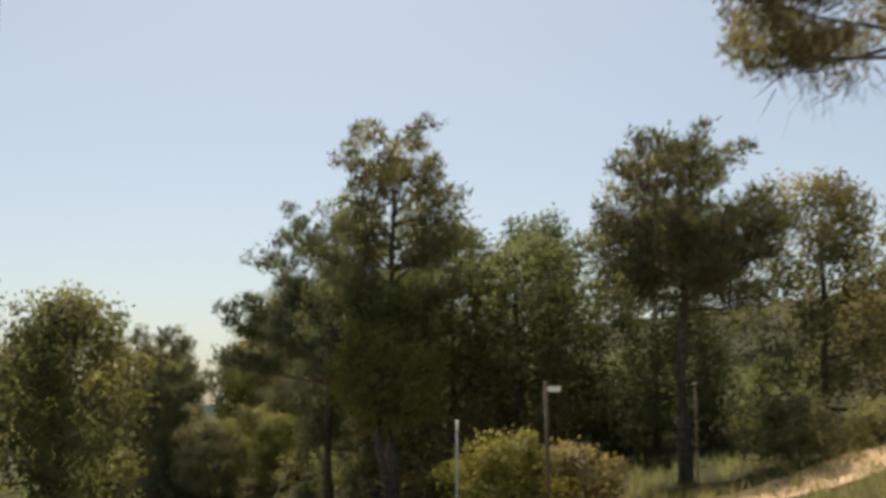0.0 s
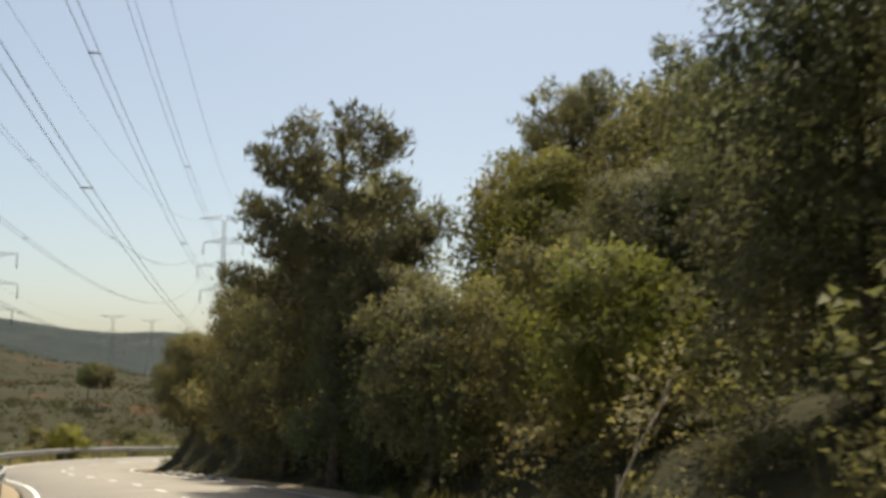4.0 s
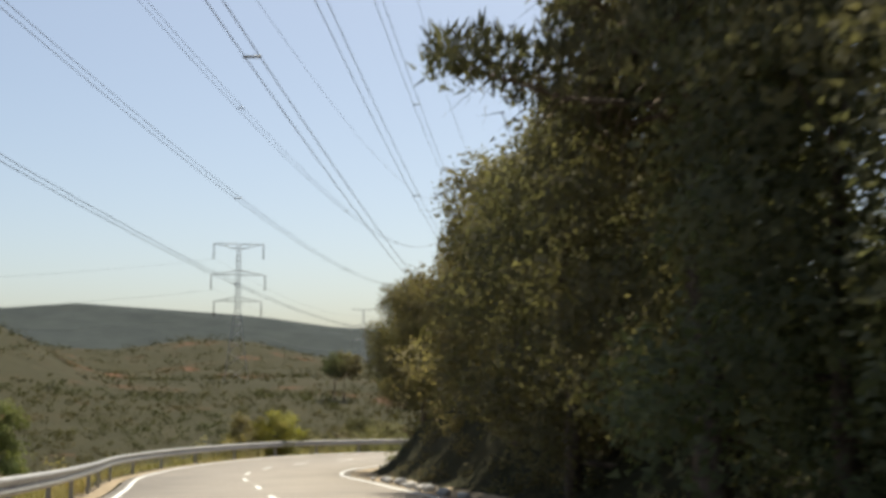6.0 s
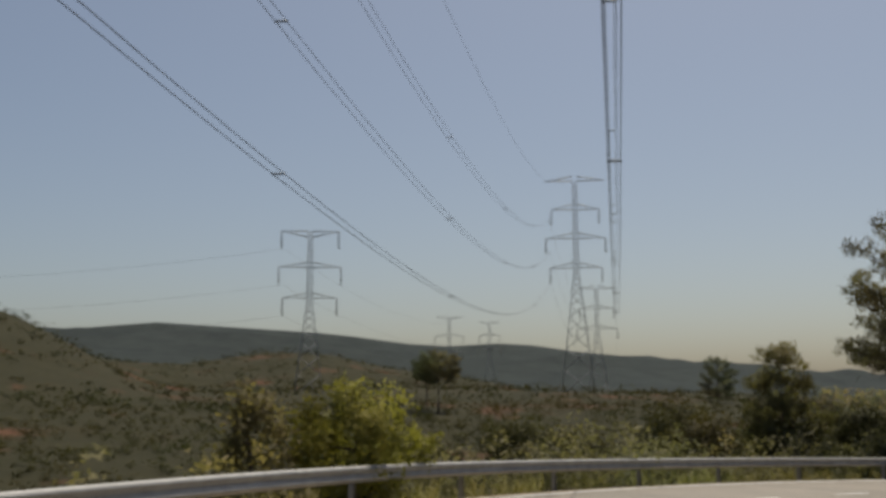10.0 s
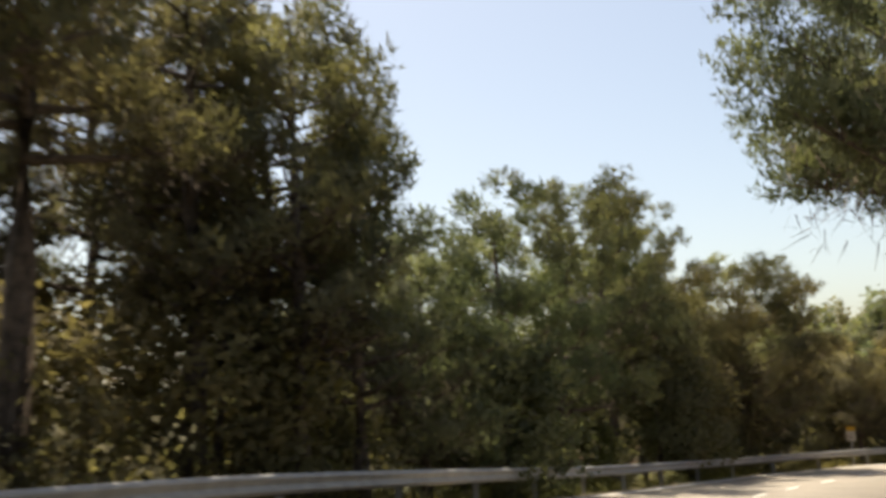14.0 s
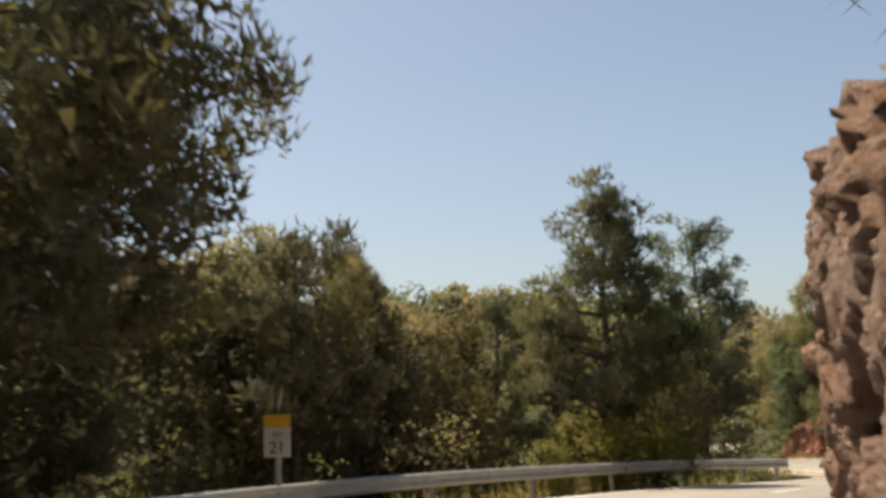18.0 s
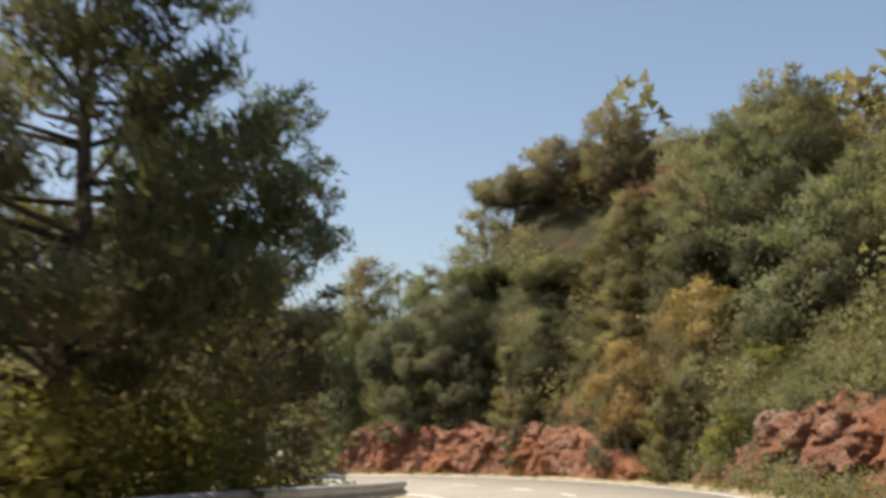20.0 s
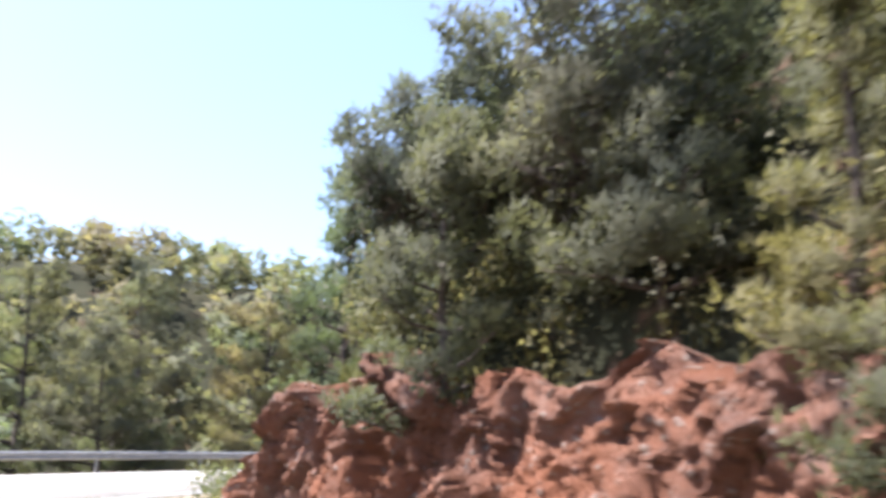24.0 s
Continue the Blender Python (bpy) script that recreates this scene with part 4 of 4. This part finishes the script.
grass("grass", 0, 22, -6.2, -4.5, 1900, 0.35, "dry grass under the guard rail")
grass("grass", 0, 7.0, 4.2, 6.2, 700, 0.3, "dry and green grass on the shaded bank")
grass("grass", 11.6, 27, 4.2, 6.5, 1700, 0.32, "dry and green grass on the roadside bank")
grass("grass", 1.0, 4.2, 4.2, 18, 1500, 0.4, "tall dry grass beside the dirt track")
grass("grass", 20.5, 26, 5.2, 10, 1300, 0.35, "dry grass on the red hillside")
grass("grass", 14.8, 18.2, 4.7, 9.5, 1900, 0.4, "green and dry grass on the bank")
grass("grass", 24, 28, -7, -4.5, 350, 0.35, "dry grass below the far guard rail")


# ---- rock faces ----
def rock_face(name, u0, u1, lat, lean, crown, label, seed, rough, mat, step=0.008, n=60):
    """A broken rock wall along the road; crown gives its height at a station."""
    us, top = np.arange(u0, u1, step), n - 8
    v = []
    for u in us:
        h = max(crown(u) * (1 + 0.22 * noise.noise((u * 6, seed, 0)) + 0.13 * noise.noise((u * 19, seed, 0))), 0.05)
        for k in range(n):
            f = min(k / top, 1.0)
            back = max(0, k - top) * 0.3
            q = Vector((u * 10, f * h + back * 1.3, seed))
            w = q + Vector((noise.noise(q * 0.7), noise.noise(q * 0.7 + Vector((9, 0, 0))), 0)) * 0.4
            d = 0.5 * rough * noise.noise(q * 0.35) + 0.07 * noise.turbulence(q * 3.1, 4, True)
            for scale, deep in ((0.8, 0.34), (2.0, 0.2), (4.6, 0.1), (9.0, 0.05)):
                g = Vector((w.x * scale + 0.3 * w.y * scale, w.y * scale * 0.8, seed + scale))
                own = noise.voronoi(g)[1][0]
                tilt = noise.cell_vector(own * 5.3) - Vector((0.5, 0.5, 0.5))
                d += deep * rough * (1.1 * noise.cell(own * 7.7) + 1.5 * tilt.dot(g - own))
            p = road_place(u, lat + lean * f * h + back - d * min(1, 0.25 + f * 2), 0)
            p.z += -0.25 + f * (h + 0.25) + 0.3 * noise.noise(q * 0.8) * f - 0.06 * max(0, k - top) + 0.35 * min(back, 1) * noise.noise(q * 1.3) + 0.07 * noise.noise(q * 3.3)
            v.append(p)
    return tagged(part(name, mesh_of(name, np.array(v), grid_faces(len(us), n), mat), mat), label, "rock face", kind="structure")


rock_face("rock_face", 17.15, 20.35, 4.08, 0.03, cutting,
          "rough red and pink rock cutting beside the road", 3.0, 0.52, M_ROCK)
rock_face("rock_face", 21.3, 23.55, 4.8, 0.45, bank,
          "crumbling red earth and rock bank", 8.0, 0.8, M_CLAY)
rock_face("rock_face", 23.95, 26.1, 4.7, 0.28, outcrop,
          "red conglomerate rock outcrop at the bend", 14.0, 0.6, M_CLAY)


def boulder(x, y, r, up, label):
    bm = bmesh.new()
    bmesh.ops.create_icosphere(bm, subdivisions=4, radius=1)
    s = Vector((x, y, 0))
    for v in bm.verts:
        d = 1 + 0.35 * noise.fractal(v.co * 1.1 + s, 0.8, 2.1, 4) + 0.12 * abs(noise.noise(v.co * 3 + s))
        v.co = Vector((v.co.x * d * r, v.co.y * d * r * 0.9, v.co.z * d * r * 0.75))
    ob = part("boulder", bm, M_ROCK)
    ob.location = (x, y, ground_at(x, y) + up)
    return tagged(ob, label, "boulder", "boulders on the bank")


for x, y, r, up in ((45.2, 165.4, 0.55, 0.1), (34.4, 159.6, 0.6, 0.1), (-14.6, 150.0, 0.5, 0.2), (-18.5, 147.5, 0.45, 0.2), (4.6, 158.4, 0.6, 0.1)):
    boulder(x, y, r, up, "red-brown boulder lying on the roadside bank")

# ---- dirt track and posts ----
def track(points, half):
    v = []
    for k, (x, y) in enumerate(points):
        a, b = points[max(k - 1, 0)], points[min(k + 1, len(points) - 1)]
        d = Vector((b[0] - a[0], b[1] - a[1])).normalized()
        for j in range(7):
            o = half * (j / 3 - 1) * (1 + 0.12 * noise.noise((x * 0.7, y * 0.7, j)))
            px, py = x + d.y * o, y - d.x * o
            v.append((px, py, ground_at(px, py) + 0.05 - 0.03 * (j in (2, 4))))
    return mesh_of("dirt_track", np.array(v), grid_faces(len(points), 7)[:, ::-1], M_DIRT, True)


TRACK = [(-1.0 + 0.45 * k, 23.4 + 0.04 * k + 0.0075 * k * k) for k in range(60)]
tagged(part("dirt_track", track(TRACK, 1.5), M_DIRT), "pale pink dirt track climbing away from the road", "track", kind="structure")


def sign_pole(x, y, top):
    z = ground_at(x, y)
    root = tagged(new("sign_pole"), "dark wooden pole with a small blank plate", "pole")
    root.location = (x, y, z)
    part("pole", swept([Vector((0, 0, -0.3)), Vector((0.02, 0, 1.2)), Vector((0.0, 0.03, top - z))], [0.065, 0.06, 0.05], 8), M_WOOD, root)
    bm = bmesh.new()
    box(bm, 0.03, -0.075, top - z - 0.26, 0.36, -0.06, top - z - 0.12)
    part("plate", bm, M_WHITE, root, "small pale plate")


def slim_post(x, y, top, mat, label, cap):
    z = ground_at(x, y)
    root = tagged(new("marker_post"), label, "post")
    root.location = (x, y, z)
    part("post", swept([Vector((0, 0, -0.3)), Vector((0.01, 0, 0.5)), Vector((0.02, 0, top - z))], [0.028, 0.028, 0.026], 8), mat, root)
    part("cap", swept([Vector((0.02, 0, top - z - cap)), Vector((0.02, 0, top - z + 0.01))], [0.034, 0.034], 8), M_WHITE, root, "white top")


sign_pole(2.5, 26.6, 2.35)
slim_post(0.3, 25.9, 1.4, M_TOWER, "thin grey post with a white top", 0.22)
slim_post(6.2, 26.9, 2.3, M_WOOD, "thin wooden post beside the dirt track", 0.02)


def stone(u, lat, r):
    """A small pale stone at the road's edge."""
    p = road_place(u, lat)
    bm = bmesh.new()
    bmesh.ops.create_icosphere(bm, subdivisions=2, radius=1)
    for v in bm.verts:
        d = 1 + 0.3 * noise.noise(v.co * 1.4 + p)
        v.co = Vector((v.co.x * d * r * 1.3, v.co.y * d * r, v.co.z * d * r * 0.7))
    ob = part("stone", bm, M_STONE)
    ob.location = (p.x, p.y, p.z + 0.25 * r)
    tagged(ob, "pale grey stone lying along the asphalt edge", "stone", "edging stones")


for k in range(14):
    stone(8.35 + 0.085 * k + 0.03 * math.sin(k * 5.1), 4.02 + 0.12 * math.sin(k * 2.3), 0.12 + 0.05 * math.sin(k * 3.7))


def dead_branch(points, thick, label):
    """A bare pale branch lying on the slope, with side twigs; points: x, y and height over the ground."""
    pts = [Vector((x, y, ground_at(x, y) + up)) for x, y, up in points]
    root = tagged(new("dead_branch"), label, "branch", "dead branches")
    root.location = pts[0]
    line = [p - pts[0] for p in pts]
    n = len(line)
    part("stem", swept(line, [thick * (1 - 0.7 * k / (n - 1)) for k in range(n)], 6), M_DEAD, root)
    for k in range(1, n):
        for side in (-1, 1):
            a = line[k - 1].lerp(line[k], 0.6)
            d = line[k] - line[k - 1]
            w = Vector((-d.y * side, d.x * side, 0.5 * d.length)) * 0.5 + d * 0.5
            part("twig", swept([a, a + w * 0.5, a + w], [thick * 0.4, thick * 0.28, thick * 0.1], 5), M_DEAD, root)


dead_branch([(39.3, 160.6, 0.1), (38.9, 159.8, 0.7), (38.5, 159.0, 1.0), (38.0, 158.2, 0.9), (37.4, 157.4, 0.3)], 0.032, "pale dead branch fallen across the hillside bushes")
dead_branch([(-8.9, 57.2, 0.0), (-8.75, 57.3, 0.5), (-8.4, 57.5, 0.9), (-8.0, 57.6, 1.2)], 0.04, "pale dead branch leaning out of the shaded bank")


def kilometre_sign(x, y, top, turn):
    z = ground_at(x, y)
    root = tagged(new("kilometre_sign"), "kilometre sign, yellow panel over a white panel on a steel post", "road sign")
    root.matrix_basis = Matrix.Translation((x, y, z)) @ Matrix.Rotation(radians(turn), 4, "Z")
    h = top - z
    bm = bmesh.new()
    box(bm, -0.04, 0.012, -0.4, 0.04, 0.06, h - 0.05)
    part("post", bm, M_STEEL, root)
    bm = bmesh.new()
    box(bm, -0.22, -0.012, h - 0.2, 0.22, 0.01, h)
    part("yellow_panel", bm, M_YELLOW, root, "yellow panel, darkened for tree shade")
    bm = bmesh.new()
    box(bm, -0.22, -0.012, h - 0.66, 0.22, 0.01, h - 0.205)
    white = part("white_panel", bm, M_SIGN, root)
    for body, size, zz in (("km", 0.13, h - 0.34), ("21", 0.27, h - 0.60)):
        cu = bpy.data.curves.new("writing", "FONT")
        cu.body, cu.size, cu.align_x, cu.extrude = body, size, "CENTER", 0.002
        tmp = bpy.data.objects.new("writing", cu)
        me = bpy.data.meshes.new_from_object(tmp)
        bpy.data.objects.remove(tmp)
        me.materials.clear()
        me.materials.append(M_BLACK)
        t = part("writing", me, M_BLACK, white, "black lettering")
        t.matrix_basis = Matrix.Translation((0, -0.016, zz)) @ Matrix.Rotation(radians(90), 4, "X")


kilometre_sign(-2.65, 168.25, -8.22, -68)


# ---- power lines ----
def pylon(x, y, turn, base, levels, half, label):
    """A lattice tower. levels: (height, half width of the arm, hanging string)."""
    root = tagged(new("pylon"), label, "pylon", "pylons")
    top = levels[0][0]
    root.matrix_basis = Matrix.Translation((x, y, base)) @ Matrix.Rotation(radians(turn), 4, "Z")
    H = top - base
    waist = levels[-1][0] - base - 1.0

    def w(z):
        return half + (0.55 - half) * min(1, z / waist) if z < waist else 0.55 - 0.1 * (z - waist) / max(H - waist, 1)

    for sx in (-1, 1):
        for sy in (-1, 1):
            part("leg", swept([Vector((sx * w(z), sy * w(z), z)) for z in (0, waist * 0.5, waist, H)], [0.11, 0.10, 0.08, 0.06], 4), M_TOWER, root)
    z = 0.0
    while z < H - 0.6:
        d = max(1.1, 1.5 * w(z))
        z2 = min(z + d, H)
        for a, b in (((-1, -1), (1, -1)), ((1, -1), (1, 1)), ((1, 1), (-1, 1)), ((-1, 1), (-1, -1))):
            p, q = Vector((a[0] * w(z), a[1] * w(z), z)), Vector((b[0] * w(z2), b[1] * w(z2), z2))
            part("brace", swept([p, q], [0.04, 0.04], 4), M_TOWER, root)
            p, q = Vector((b[0] * w(z), b[1] * w(z), z)), Vector((a[0] * w(z2), a[1] * w(z2), z2))
            part("brace", swept([p, q], [0.04, 0.04], 4), M_TOWER, root)
        z = z2
    for height, reach, string, peak in levels:
        zz = height - base
        for s in (-1, 1):
            tip = Vector((s * reach, 0, zz))
            for sy in (-1, 1):
                part("arm", swept([Vector((s * 0.5, sy * 0.5, zz + peak)), tip], [0.07, 0.05], 4), M_TOWER, root)
                part("arm", swept([Vector((s * 0.5, sy * 0.5, zz)), tip], [0.07, 0.05], 4), M_TOWER, root)
            for f in (0.35, 0.65):
                part("brace", swept([Vector((s * (0.5 + f * (reach - 0.5)), 0, zz)), Vector((s * (0.5 + (f + 0.15) * (reach - 0.5)), 0, zz + peak * (1 - f - 0.15)))], [0.04, 0.04], 4), M_TOWER, root)
            if string:
                part("insulator", swept([tip, tip - Vector((0, 0, string))], [0.12, 0.12], 6), M_GLASS, root, "hanging insulator string")
    return root


pylon(-136.8, 304.3, 25, ground_at(-136.8, 304.3) - 0.3, ((43.2, 6.6, 0, 1.0), (36.8, 5.2, 3.2, 1.2), (30.4, 6.5, 3.2, 1.2), (23.9, 5.6, 3.2, 1.2)), 3.6, "tall grey lattice power pylon with four crossarms")
pylon(-174.3, 258.9, 38, ground_at(-174, 259) - 0.3, ((29.3, 5.7, 3.6, -1.2), (22.0, 6.2, 3.6, 1.0), (15.8, 5.4, 3.6, 1.0)), 2.8, "grey lattice power pylon with three crossarms")
pylon(-168.1, 386.6, 25, ground_at(-168, 386.6) - 0.3, ((28, 6.0, 0, 1.0), (22, 5.0, 3, 1.2), (16, 6.0, 3, 1.2)), 3.2, "distant lattice power pylon behind another")
pylon(-259.2, 451.8, 30, ground_at(-259.2, 451.8) - 0.3, ((27.5, 5.6, 0, -1.0), (20, 5.6, 3, 1.0), (14, 5.2, 3, 1.0)), 2.8, "distant lattice power pylon")
pylon(-270, 503.4, 30, ground_at(-270, 503.4) - 0.3, ((29, 5.0, 0, -1.0), (23, 4.4, 3, 1.0), (17, 5.0, 3, 1.0)), 2.8, "distant lattice power pylon")


def cable(name, pts, label, pair=0.0, spacers=()):
    """A hanging wire through the places given, or a bundle of two side by side."""
    d = pts[-1] - pts[0]
    side = Vector((d.y, -d.x, 0)).normalized() * pair / 2
    root = tagged(new(name), label, "power cable", "power cables")
    for s in ((-1, 1) if pair else (0,)):
        part("wire", swept([p + side * s for p in pts], [0.02] * len(pts), 5), M_WIRE, root)
    for k in spacers:
        part("spacer", swept([pts[k] - side * 1.2, pts[k] + side * 1.2], [0.05, 0.05], 6), M_TOWER, root)


def hung(a, b, sag, n=30):
    a, b = Vector(a), Vector(b)
    return [a.lerp(b, k / n) - Vector((0, 0, 4 * sag * (k / n) * (1 - k / n))) for k in range(n + 1)]


# the main line runs from the tall pylon back over the road, two circuits of three bundles
WAY, ACROSS = Vector((-0.384, 0.923, 0)), Vector((0.923, 0.384, 0))
for s in (-1, 1):
    for z0 in (7.7, 14.4, 21.6):
        pts = [Vector((-46.2, 90, 0)) + WAY * d + ACROSS * (s * 7.0) + Vector((0, 0, z0 - 0.081 * d + (0.00045 + 0.00014 * (d > 0) * d / 232) * d * d)) for d in range(-170, 233, 6)]
        cable("power_cable", pts, "twin overhead power cable strung from the tall pylon", 0.5, range(3, len(pts), 8))
        c = Vector((-168.1, 386.6, z0 + 2)) + ACROSS * s * 5.5
        cable("power_cable", hung(pts[-1], c, 2), "overhead power cable between two pylons")
    cable("earth_wire", [Vector((-46.2, 90, 0)) + WAY * d + ACROSS * (s * 6.6) + Vector((0, 0, 31 - 0.07 * d + 0.00052 * d * d)) for d in range(-170, 233, 6)], "thin overhead earth wire")
for z in (25.7, 18.4, 12.2):
    a = Vector((-174, 259, z)) + Vector((-4.4, -3.4, 0))
    cable("power_cable", hung(a, (-420, 190, z + 14), 9), "thin overhead power cable leading off to the west")
    cable("power_cable", hung(a, (-259.2, 451.8, z - 1), 4), "thin overhead power cable between two pylons")
